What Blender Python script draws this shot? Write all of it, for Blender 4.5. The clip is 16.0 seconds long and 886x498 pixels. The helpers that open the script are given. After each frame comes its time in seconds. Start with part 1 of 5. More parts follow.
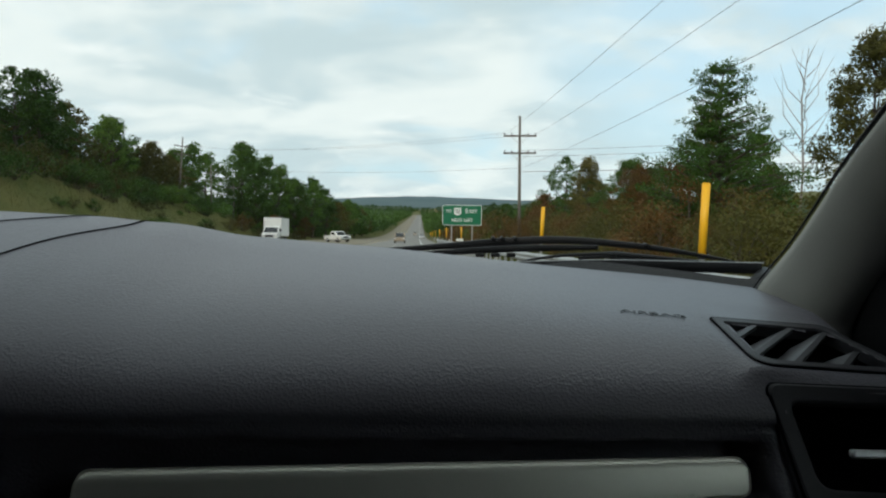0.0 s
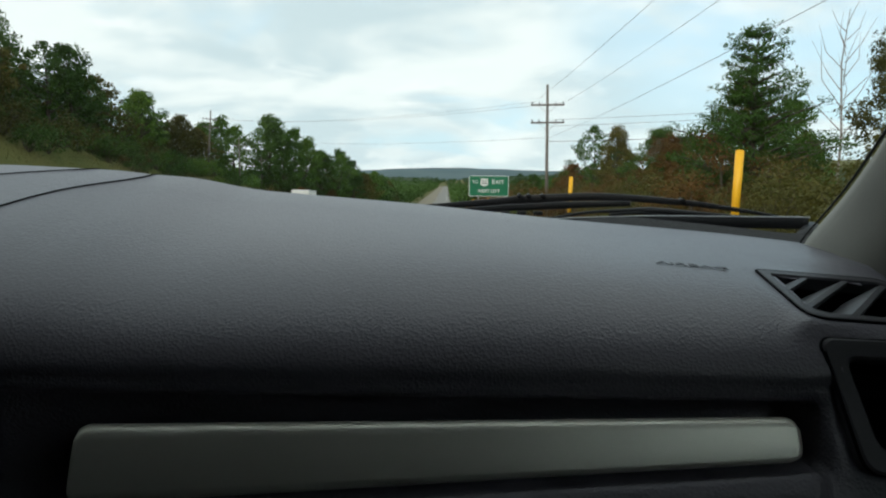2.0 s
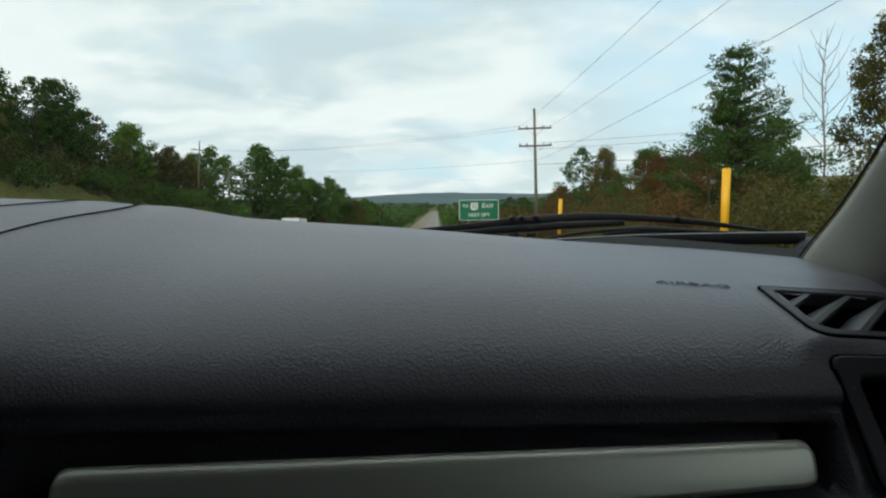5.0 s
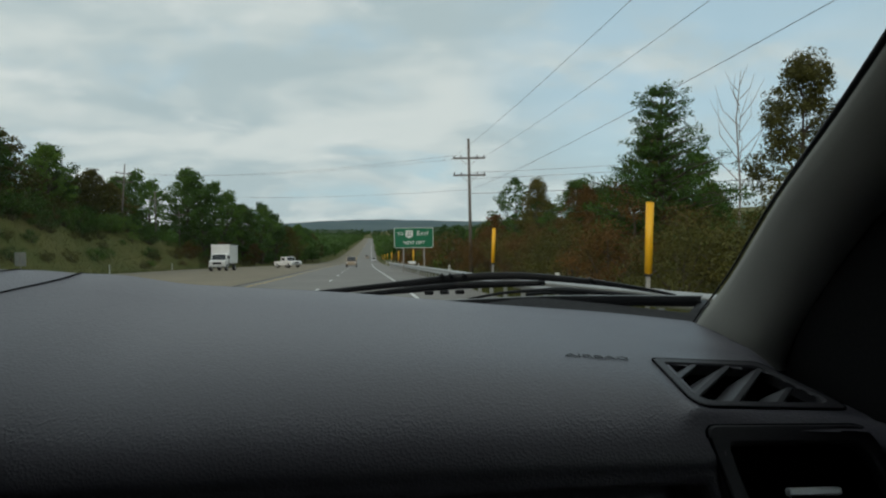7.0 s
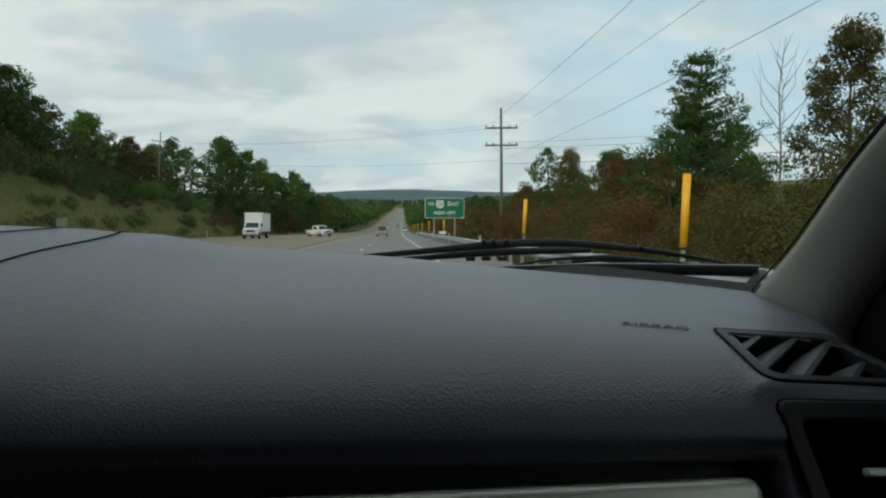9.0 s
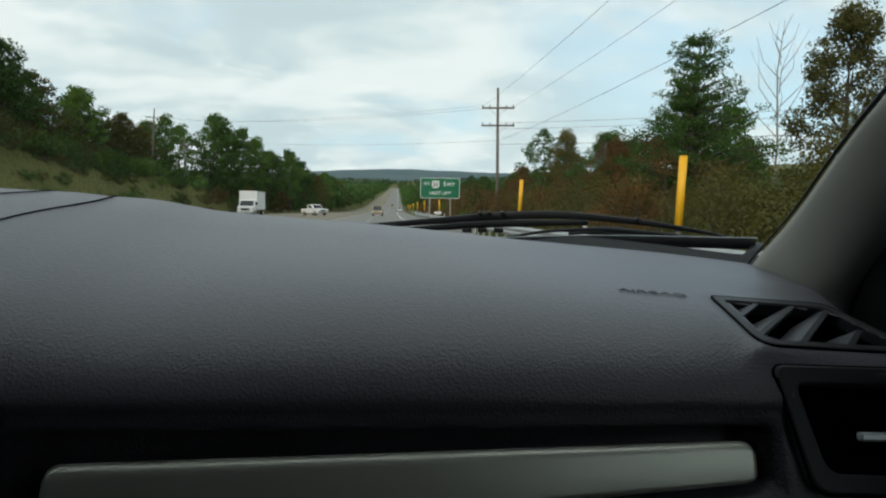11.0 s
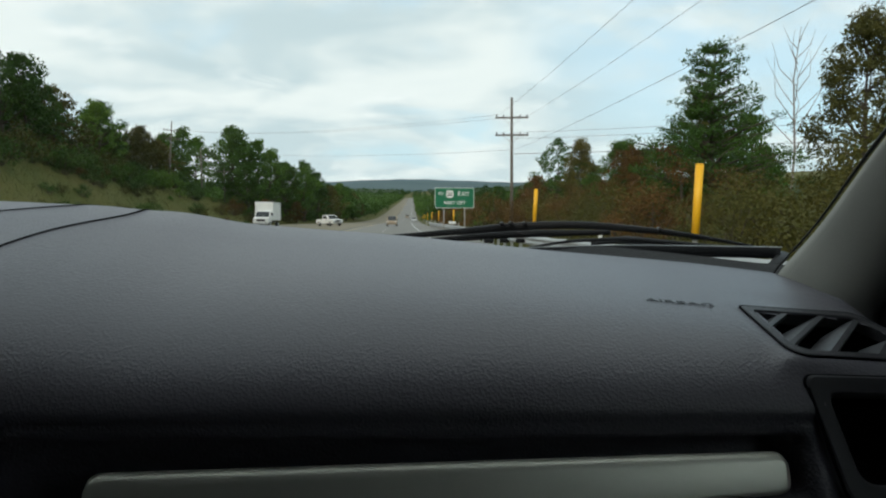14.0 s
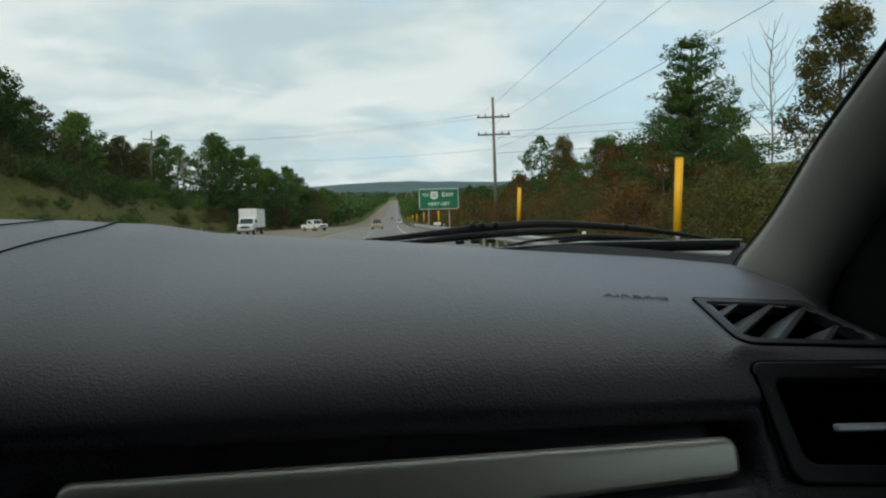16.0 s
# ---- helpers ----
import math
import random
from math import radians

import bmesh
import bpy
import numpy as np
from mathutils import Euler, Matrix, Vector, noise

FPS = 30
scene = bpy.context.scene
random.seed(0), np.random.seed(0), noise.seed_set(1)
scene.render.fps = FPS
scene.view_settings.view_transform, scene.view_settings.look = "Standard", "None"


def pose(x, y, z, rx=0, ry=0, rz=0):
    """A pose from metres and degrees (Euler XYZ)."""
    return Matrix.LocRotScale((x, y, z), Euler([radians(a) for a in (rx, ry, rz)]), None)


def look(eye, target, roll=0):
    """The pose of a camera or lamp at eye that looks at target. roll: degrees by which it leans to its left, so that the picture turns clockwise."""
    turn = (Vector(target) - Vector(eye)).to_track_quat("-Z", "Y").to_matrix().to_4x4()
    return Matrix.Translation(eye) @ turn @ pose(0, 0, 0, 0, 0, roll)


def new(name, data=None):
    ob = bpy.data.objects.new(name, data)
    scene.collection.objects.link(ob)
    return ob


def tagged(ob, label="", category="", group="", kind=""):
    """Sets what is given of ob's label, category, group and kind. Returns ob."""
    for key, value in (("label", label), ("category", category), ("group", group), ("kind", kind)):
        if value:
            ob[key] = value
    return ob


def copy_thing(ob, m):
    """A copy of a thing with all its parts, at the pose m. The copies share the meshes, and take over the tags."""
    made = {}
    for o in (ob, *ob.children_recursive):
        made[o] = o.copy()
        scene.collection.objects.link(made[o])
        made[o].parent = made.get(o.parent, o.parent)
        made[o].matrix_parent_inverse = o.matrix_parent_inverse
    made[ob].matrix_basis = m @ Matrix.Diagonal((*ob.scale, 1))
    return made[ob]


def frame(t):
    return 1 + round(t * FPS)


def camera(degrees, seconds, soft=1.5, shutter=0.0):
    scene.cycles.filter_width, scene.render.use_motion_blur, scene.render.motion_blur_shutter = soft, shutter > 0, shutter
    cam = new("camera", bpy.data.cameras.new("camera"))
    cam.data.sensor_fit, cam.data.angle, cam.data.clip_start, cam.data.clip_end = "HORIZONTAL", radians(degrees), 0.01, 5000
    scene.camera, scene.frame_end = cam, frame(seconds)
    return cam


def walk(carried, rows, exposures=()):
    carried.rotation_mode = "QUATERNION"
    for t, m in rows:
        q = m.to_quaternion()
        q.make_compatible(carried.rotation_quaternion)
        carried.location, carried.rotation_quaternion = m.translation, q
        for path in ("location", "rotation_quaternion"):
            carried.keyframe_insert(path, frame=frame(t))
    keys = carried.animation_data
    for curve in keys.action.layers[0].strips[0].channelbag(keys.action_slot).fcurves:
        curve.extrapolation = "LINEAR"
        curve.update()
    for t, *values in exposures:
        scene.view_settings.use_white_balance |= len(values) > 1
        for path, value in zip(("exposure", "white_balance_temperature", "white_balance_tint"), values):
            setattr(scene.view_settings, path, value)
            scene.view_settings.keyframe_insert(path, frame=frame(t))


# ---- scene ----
cam = camera(68.0, 16.0, soft=2.2)
EXPO = [(0.0, 0.08), (1.0, 0.14), (1.5, 0.20), (3.5, 0.18), (5.8, -0.1), (6.5, -0.47), (7.5, -0.30), (9.0, -0.22), (11.3, 0.05), (14.5, 0.08), (15.2, -0.02), (15.5, -0.15), (16.0, -0.12)]
PATH = [
    (0, (0.0260, -0.1842, 1.2985), (0.0862, 1.8092, 1.1487), 0.89),
    (0.5, (0.0270, -0.1755, 1.2760), (0.0575, 1.8146, 1.0803), 0.81),
    (1, (0.0434, -0.1509, 1.2522), (0.0178, 1.8352, 1.0182), 0.55),
    (1.5, (0.0286, -0.1408, 1.2518), (0.0120, 1.8460, 1.0233), 0.37),
    (2, (0.0333, -0.1376, 1.2700), (0.0132, 1.8482, 1.0329), 0.50),
    (2.5, (0.0153, -0.1435, 1.2670), (0.0402, 1.8433, 1.0386), 0.58),
    (3, (0.0303, -0.1434, 1.2696), (0.0262, 1.8451, 1.0553), -0.16),
    (3.5, (0.0328, -0.1403, 1.2570), (0.0367, 1.8521, 1.0836), -0.72),
    (3.7, (0.0287, -0.1381, 1.2675), (0.0375, 1.8527, 1.0767), -0.53),
    (5.8, (0.0402, -0.1087, 1.2670), (0.0579, 1.8886, 1.1664), -1.39),
    (6, (0.0441, -0.1082, 1.3079), (0.0979, 1.8897, 1.2325), -2.35),
    (6.5, (0.0489, -0.1701, 1.3482), (0.2187, 1.8227, 1.3529), -1.87),
    (7, (0.0333, -0.1862, 1.3297), (0.2382, 1.8016, 1.2476), -0.34),
    (7.5, (0.0248, -0.1731, 1.3201), (0.1843, 1.8152, 1.1744), -0.20),
    (8, (0.0068, -0.1497, 1.3264), (0.1170, 1.8416, 1.1759), -0.40),
    (8.5, (0.0030, -0.1558, 1.3253), (0.1093, 1.8369, 1.1920), -0.20),
    (9, (0.0144, -0.1511, 1.3176), (0.1272, 1.8384, 1.1461), 0.23),
    (11.5, (0.0111, -0.1466, 1.2994), (0.1376, 1.8345, 1.0558), 0.93),
    (12, (0.0051, -0.1558, 1.3111), (0.0945, 1.8253, 1.0516), 0.89),
    (12.5, (0.0017, -0.1469, 1.3069), (0.0688, 1.8368, 1.0615), 0.68),
    (13, (0.0040, -0.1447, 1.2996), (0.0586, 1.8403, 1.0620), 0.77),
    (13.5, (-0.0012, -0.1446, 1.2940), (0.0825, 1.8418, 1.0765), 0.62),
    (14, (-0.0023, -0.1536, 1.3022), (0.0816, 1.8344, 1.1005), 0.44),
    (14.5, (0.0134, -0.1204, 1.2892), (0.0753, 1.8733, 1.1418), -0.00),
    (15, (0.0115, -0.1419, 1.3374), (0.1049, 1.8522, 1.2154), -0.04),
    (15.5, (0.0193, -0.1876, 1.3191), (0.1292, 1.8045, 1.1795), -0.98),
    (16, (0.0237, -0.1749, 1.3061), (0.1494, 1.8112, 1.1073), -1.31),
]
walk(cam, [(t, look(eye, target, roll)) for t, eye, target, roll in PATH], EXPO)

# ---- world and sun ----
EYE = 1.30                       # height of the dashboard's zero level over the road
SUN_ELEV, SUN_TURN = 28.0, 215.0
SKY_GAIN = 1.2


def make_world():
    w = bpy.data.worlds.new("overcast_sky")
    w.use_nodes = True
    scene.world = w
    nt = w.node_tree
    nt.nodes.clear()
    N, L = nt.nodes.new, nt.links.new
    out, bg = N("ShaderNodeOutputWorld"), N("ShaderNodeBackground")
    sky = N("ShaderNodeTexSky")
    sky.sky_type, sky.sun_disc = "NISHITA", False
    sky.sun_elevation, sky.sun_rotation = radians(SUN_ELEV), radians(SUN_TURN)
    sky.air_density, sky.dust_density = 1.0, 1.5
    gain = N("ShaderNodeMix")
    gain.data_type, gain.blend_type = "RGBA", "MULTIPLY"
    gain.inputs[0].default_value = 1.0
    gain.inputs[7].default_value = (0.12, 0.12, 0.12, 1)
    L(sky.outputs[0], gain.inputs[6])
    tc, sep = N("ShaderNodeTexCoord"), N("ShaderNodeSeparateXYZ")
    L(tc.outputs["Generated"], sep.inputs[0])

    def math_node(op, a, b=None):
        n = N("ShaderNodeMath")
        n.operation = op
        for i, v in enumerate((a, b)):
            if v is None:
                continue
            if isinstance(v, (int, float)):
                n.inputs[i].default_value = v
            else:
                L(v, n.inputs[i])
        return n.outputs[0]

    up = math_node("ADD", math_node("MAXIMUM", sep.outputs[2], 0.0), 0.30)
    cx, cy = math_node("DIVIDE", sep.outputs[0], up), math_node("DIVIDE", sep.outputs[1], up)
    comb = N("ShaderNodeCombineXYZ")
    L(cx, comb.inputs[0]); L(cy, comb.inputs[1])

    def cloud(scale, detail, lo, hi, offset):
        mp, nz, ramp = N("ShaderNodeMapping"), N("ShaderNodeTexNoise"), N("ShaderNodeMapRange")
        mp.inputs["Location"].default_value = offset
        mp.inputs["Scale"].default_value = (1.0, 1.25, 1.0)
        L(comb.outputs[0], mp.inputs[0]); L(mp.outputs[0], nz.inputs["Vector"])
        nz.inputs["Scale"].default_value, nz.inputs["Detail"].default_value = scale, detail
        nz.inputs["Roughness"].default_value, nz.inputs["Distortion"].default_value = 0.55, 0.35
        L(nz.outputs["Fac"], ramp.inputs[0])
        ramp.interpolation_type = "SMOOTHSTEP"
        ramp.inputs[1].default_value, ramp.inputs[2].default_value = lo, hi
        return ramp.outputs[0]

    def mix(fac, a, b):
        n = N("ShaderNodeMix")
        n.data_type = "RGBA"
        L(fac, n.inputs[0]) if not isinstance(fac, float) else None
        for i, v in ((6, a), (7, b)):
            if isinstance(v, tuple):
                n.inputs[i].default_value = (*v, 1)
            else:
                L(v, n.inputs[i])
        return n.outputs[2]

    bright = mix(cloud(1.7, 7, 0.37, 0.64, (3.1, 0.4, 0)), (0.495, 0.605, 0.635), (0.725, 0.79, 0.78))
    wisps = mix(cloud(3.6, 6, 0.54, 0.82, (0.2, 7.7, 0)), bright, (0.85, 0.89, 0.875))
    cover = cloud(1.1, 4, 0.26, 0.46, (1.4, 2.2, 0))
    # the clear gap low on the right
    dot = N("ShaderNodeVectorMath")
    dot.operation = "DOT_PRODUCT"
    L(tc.outputs["Generated"], dot.inputs[0])
    gap = Vector((math.sin(radians(27)) * math.cos(radians(15)), math.cos(radians(27)) * math.cos(radians(15)), math.sin(radians(15))))
    dot.inputs[1].default_value = gap
    near = N("ShaderNodeMapRange")
    near.interpolation_type = "SMOOTHSTEP"
    L(dot.outputs["Value"], near.inputs[0])
    near.inputs[1].default_value, near.inputs[2].default_value, near.inputs[4].default_value = 0.935, 0.992, 0.85
    cover = math_node("MAXIMUM", math_node("SUBTRACT", cover, math_node("MULTIPLY", near.outputs[0], cloud(2.4, 4, 0.75, 0.40, (5.0, 1.0, 0)))), 0.0)
    blue = mix(0.5, gain.outputs[2], (0.50, 0.70, 0.80))
    blue.node.inputs[0].default_value = 0.8
    L(mix(cover, blue, wisps), bg.inputs[0])
    bg.inputs[1].default_value = SKY_GAIN
    L(bg.outputs[0], out.inputs[0])


make_world()
sun_data = bpy.data.lights.new("sun", "SUN")
sun_data.energy, sun_data.angle, sun_data.color = 1.5, radians(15), (1.0, 0.91, 0.78)
sun = new("sun", sun_data)
az, el = radians(SUN_TURN), radians(SUN_ELEV)
sun.matrix_world = look((math.sin(az) * math.cos(el) * 50, math.cos(az) * math.cos(el) * 50, math.sin(el) * 50 + 20), (0, 0, 20))


# ---- materials ----
def material(name, color, rough=0.6, metal=0.0, second=None, scale=3.0, fine=60.0, bump=0.0, bump_scale=80.0,
             voronoi=False, amount=0.5, spec=0.5, by_object=0.0, coat=0.0, rough_vary=0.12):
    m = bpy.data.materials.new(name)
    m.use_nodes = True
    nt = m.node_tree
    N, L = nt.nodes.new, nt.links.new
    b = nt.nodes["Principled BSDF"]
    b.inputs["Metallic"].default_value = metal
    b.inputs["Specular IOR Level"].default_value = spec
    b.inputs["Coat Weight"].default_value = coat
    tc = N("ShaderNodeTexCoord")
    big, small = N("ShaderNodeTexNoise"), N("ShaderNodeTexNoise")
    for n, s in ((big, scale), (small, fine)):
        n.inputs["Scale"].default_value, n.inputs["Detail"].default_value = s, 5
        L(tc.outputs["Object"], n.inputs["Vector"])
    add = N("ShaderNodeMath")
    add.operation = "MULTIPLY_ADD"
    L(small.outputs["Fac"], add.inputs[0])
    add.inputs[1].default_value = 0.6
    L(big.outputs["Fac"], add.inputs[2])
    rng = N("ShaderNodeMapRange")
    L(add.outputs[0], rng.inputs[0])
    rng.inputs[1].default_value, rng.inputs[2].default_value = 0.55, 1.05
    mx = N("ShaderNodeMix")
    mx.data_type = "RGBA"
    mx.inputs[6].default_value = (*color, 1)
    mx.inputs[7].default_value = (*(second or [c * (1 - 0.35 * amount) for c in color]), 1)
    L(rng.outputs[0], mx.inputs[0])
    col = mx.outputs[2]
    if by_object:
        info, hsv = N("ShaderNodeObjectInfo"), N("ShaderNodeHueSaturation")
        val, hue = N("ShaderNodeMapRange"), N("ShaderNodeMapRange")
        L(info.outputs["Random"], val.inputs[0])
        val.inputs[3].default_value, val.inputs[4].default_value = 1 - by_object, 1 + by_object
        L(val.outputs[0], hsv.inputs["Value"])
        L(info.outputs["Random"], hue.inputs[0])
        hue.inputs[3].default_value, hue.inputs[4].default_value = 0.5 + 0.03 * by_object, 0.5 - 0.05 * by_object
        L(hue.outputs[0], hsv.inputs["Hue"])
        L(col, hsv.inputs["Color"])
        col = hsv.outputs[0]
    L(col, b.inputs["Base Color"])
    rr = N("ShaderNodeMapRange")
    L(small.outputs["Fac"], rr.inputs[0])
    rr.inputs[3].default_value, rr.inputs[4].default_value = max(0.02, rough - rough_vary), min(1, rough + rough_vary)
    L(rr.outputs[0], b.inputs["Roughness"])
    if bump:
        bp = N("ShaderNodeBump")
        bp.inputs["Strength"].default_value, bp.inputs["Distance"].default_value = 1.0, bump
        if voronoi:
            v = N("ShaderNodeTexVoronoi")
            v.inputs["Scale"].default_value = bump_scale
            warp, wn = N("ShaderNodeMix"), N("ShaderNodeTexNoise")
            warp.data_type = "RGBA"
            warp.inputs[0].default_value = 0.003
            wn.inputs["Scale"].default_value = bump_scale * 0.4
            L(tc.outputs["Object"], wn.inputs["Vector"])
            L(tc.outputs["Object"], warp.inputs[6]); L(wn.outputs["Color"], warp.inputs[7])
            L(warp.outputs[2], v.inputs["Vector"])
            L(v.outputs["Distance"], bp.inputs["Height"])
        else:
            n = N("ShaderNodeTexNoise")
            n.inputs["Scale"].default_value, n.inputs["Detail"].default_value = bump_scale, 6
            L(tc.outputs["Object"], n.inputs["Vector"])
            L(n.outputs["Fac"], bp.inputs["Height"])
        L(bp.outputs[0], b.inputs["Normal"])
    return m


def leaf_material(name, dark, light, by_object=0.35):
    m = material(name, dark, 0.55, second=light, scale=0.55, fine=2.3, by_object=by_object, spec=0.25)
    b = m.node_tree.nodes["Principled BSDF"]
    nt = m.node_tree
    tr, add = nt.nodes.new("ShaderNodeBsdfTranslucent"), nt.nodes.new("ShaderNodeMixShader")
    src = b.inputs["Base Color"].links[0].from_socket
    nt.links.new(src, tr.inputs[0])
    add.inputs[0].default_value = 0.3
    nt.links.new(b.outputs[0], add.inputs[1]); nt.links.new(tr.outputs[0], add.inputs[2])
    nt.links.new(add.outputs[0], nt.nodes["Material Output"].inputs[0])
    return m


def glass_material(name, tint, gloss):
    m = bpy.data.materials.new(name)
    m.use_nodes = True
    nt = m.node_tree
    nt.nodes.clear()
    N, L = nt.nodes.new, nt.links.new
    out, mx, tr, gl, fr, mul = (N(k) for k in ("ShaderNodeOutputMaterial", "ShaderNodeMixShader", "ShaderNodeBsdfTransparent",
                                               "ShaderNodeBsdfGlossy", "ShaderNodeFresnel", "ShaderNodeMath"))
    tr.inputs[0].default_value = (*tint, 1)
    gl.inputs["Roughness"].default_value = 0.02
    fr.inputs[0].default_value = 1.45
    mul.operation = "MULTIPLY"
    mul.inputs[1].default_value = gloss
    L(fr.outputs[0], mul.inputs[0]); L(mul.outputs[0], mx.inputs[0])
    L(tr.outputs[0], mx.inputs[1]); L(gl.outputs[0], mx.inputs[2]); L(mx.outputs[0], out.inputs[0])
    return m


VINYL = material("dash_vinyl", (0.146, 0.137, 0.160), 0.40, second=(0.126, 0.118, 0.138), scale=4, fine=160, bump=0.00052,
                 bump_scale=340, voronoi=True, spec=0.5, rough_vary=0.04)
VINYL.node_tree.nodes["Principled BSDF"].inputs["IOR"].default_value = 1.62
PLASTIC = material("matt_black_plastic", (0.022, 0.022, 0.025), 0.55, scale=20, fine=400, bump=0.0002, bump_scale=900, spec=0.4)
BEZEL = material("charcoal_plastic", (0.062, 0.059, 0.067), 0.48, scale=20, fine=400, bump=0.0002, bump_scale=900, spec=0.45)
SLAT = material("grey_vent_plastic", (0.085, 0.083, 0.092), 0.45, scale=30, fine=400, spec=0.5)
# near black: stands for shade inside wells and gaps; also colours the seams
BLACK = material("recess_shade_black", (0.004, 0.004, 0.005), 0.9, scale=10, fine=90, spec=0.03)
SILVER = material("silver_grey_trim", (0.93, 0.92, 0.82), 0.46, metal=0.85, second=(0.88, 0.87, 0.77), scale=3, fine=900, spec=0.4,
                  bump=0.00005, bump_scale=1500)
COWL = material("weathered_cowl_plastic", (0.018, 0.018, 0.019), 0.55, second=(0.011, 0.011, 0.012), scale=12, fine=200, bump=0.0006, bump_scale=300, spec=0.4)
PILLAR = material("taupe_pillar_trim", (0.36, 0.35, 0.31), 0.72, second=(0.32, 0.31, 0.28), scale=8, fine=500, bump=0.0003, bump_scale=800, spec=0.3)
# kept near black so the cabin walls throw no light back
LINING = material("dark_lining", (0.006, 0.006, 0.0065), 0.85, scale=4, fine=200, spec=0.2)
RUBBER = material("wiper_rubber", (0.007, 0.007, 0.008), 0.5, scale=30, fine=300, spec=0.25)
ARM = material("wiper_arm_paint", (0.012, 0.012, 0.013), 0.5, scale=30, fine=300, spec=0.22)
CHROME = material("chrome", (0.92, 0.93, 0.95), 0.30, metal=0.45, scale=40, fine=400, rough_vary=0.05)
LETTER = material("dark_lettering", (0.03, 0.03, 0.034), 0.6, scale=60, fine=600)
GLASS = glass_material("windscreen_glass", (0.93, 0.95, 0.94), 0.35)
SIDE_GLASS = glass_material("side_glass", (0.92, 0.94, 0.93), 0.4)

ASPHALT = material("worn_asphalt", (0.215, 0.205, 0.188), 0.82, second=(0.160, 0.152, 0.140), scale=0.25, fine=40, bump=0.006, bump_scale=60)
MEDIAN = material("tan_pavement", (0.23, 0.195, 0.135), 0.92, second=(0.17, 0.145, 0.10), scale=0.3, fine=30, bump=0.008, bump_scale=50)
PAINT = material("road_paint", (0.72, 0.72, 0.69), 0.6, second=(0.5, 0.5, 0.48), scale=1.2, fine=30)
YELLOW_PAINT = material("yellow_road_paint", (0.62, 0.42, 0.06), 0.6, second=(0.45, 0.32, 0.08), scale=1.2, fine=30)
GRASS = material("roadside_grass", (0.070, 0.085, 0.020), 0.9, second=(0.125, 0.112, 0.036), scale=0.11, fine=1.3, bump=0.12, bump_scale=2.2, spec=0.15)
BLADE = leaf_material("grass_blades", (0.055, 0.080, 0.018), (0.120, 0.115, 0.036), 0.1)
LEAF_DARK = leaf_material("dark_green_leaves", (0.034, 0.080, 0.014), (0.075, 0.145, 0.026))
LEAF_GREEN = leaf_material("green_leaves", (0.042, 0.105, 0.014), (0.105, 0.19, 0.03))
LEAF_OLIVE = leaf_material("olive_leaves", (0.050, 0.057, 0.011), (0.122, 0.112, 0.025))
LEAF_RUST = leaf_material("rusty_leaves", (0.085, 0.050, 0.013), (0.150, 0.088, 0.022))
BARK = material("bark", (0.085, 0.068, 0.052), 0.9, second=(0.05, 0.04, 0.03), scale=3, fine=25, bump=0.02, bump_scale=18)
DEAD = material("bare_grey_wood", (0.30, 0.27, 0.24), 0.9, second=(0.2, 0.18, 0.16), scale=3, fine=25)
POLE = material("weathered_pole_wood", (0.17, 0.15, 0.13), 0.9, second=(0.12, 0.105, 0.09), scale=1.5, fine=25, bump=0.01, bump_scale=20)
GALV = material("galvanised_steel", (0.45, 0.46, 0.46), 0.45, metal=0.7, second=(0.36, 0.37, 0.37), scale=2, fine=30)
POST = material("grey_post", (0.36, 0.35, 0.33), 0.7, scale=4, fine=60)
WHITE = material("white_plastic", (0.74, 0.74, 0.72), 0.5, second=(0.60, 0.60, 0.57), scale=3, fine=40)
YELLOW = material("yellow_marker", (0.90, 0.47, 0.010), 0.5, second=(0.80, 0.41, 0.010), scale=3, fine=40)
SIGN_YELLOW = material("yellow_sign_face", (0.80, 0.47, 0.015), 0.45, second=(0.72, 0.42, 0.015), scale=2, fine=30)
SIGN_GREEN = material("green_sign_face", (0.006, 0.155, 0.072), 0.42, second=(0.005, 0.130, 0.060), scale=1.5, fine=30)
SIGN_WHITE = material("white_sign_face", (0.78, 0.80, 0.78), 0.45, second=(0.70, 0.72, 0.70), scale=2, fine=30)
SIGN_BLACK = material("black_sign_face", (0.012, 0.012, 0.012), 0.5, scale=2, fine=30)
TRUCK_WHITE = material("white_truck_paint", (0.80, 0.80, 0.79), 0.35, second=(0.68, 0.68, 0.66), scale=0.8, fine=12, spec=0.5)
CAR_TAN = material("tan_car_paint", (0.34, 0.27, 0.19), 0.3, metal=0.2, scale=2, fine=30, coat=0.4)
CAR_SILVER = material("silver_car_paint", (0.60, 0.61, 0.62), 0.3, metal=0.4, scale=2, fine=30, coat=0.4)
TYRE = material("tyre_rubber", (0.018, 0.018, 0.018), 0.8, scale=10, fine=80)
DARK_GLASS = material("dark_vehicle_glass", (0.02, 0.025, 0.028), 0.08, scale=3, fine=30, spec=0.6, rough_vary=0.03)
LAMP_RED = material("red_lamp_lens", (0.45, 0.02, 0.015), 0.25, scale=10, fine=60)
LAMP_CLEAR = material("clear_lamp_lens", (0.75, 0.76, 0.76), 0.15, scale=10, fine=60)
FOREST = material("far_forest", (0.030, 0.052, 0.030), 0.95, second=(0.052, 0.072, 0.034), scale=0.02, fine=0.14, bump=3.0, bump_scale=0.11, spec=0.1)
# the haze of distance is mixed into the ridge's own colour
RIDGE = material("haze_tinted_ridge", (0.085, 0.125, 0.140), 1.0, second=(0.11, 0.15, 0.155), scale=0.006, fine=0.05, spec=0.05)


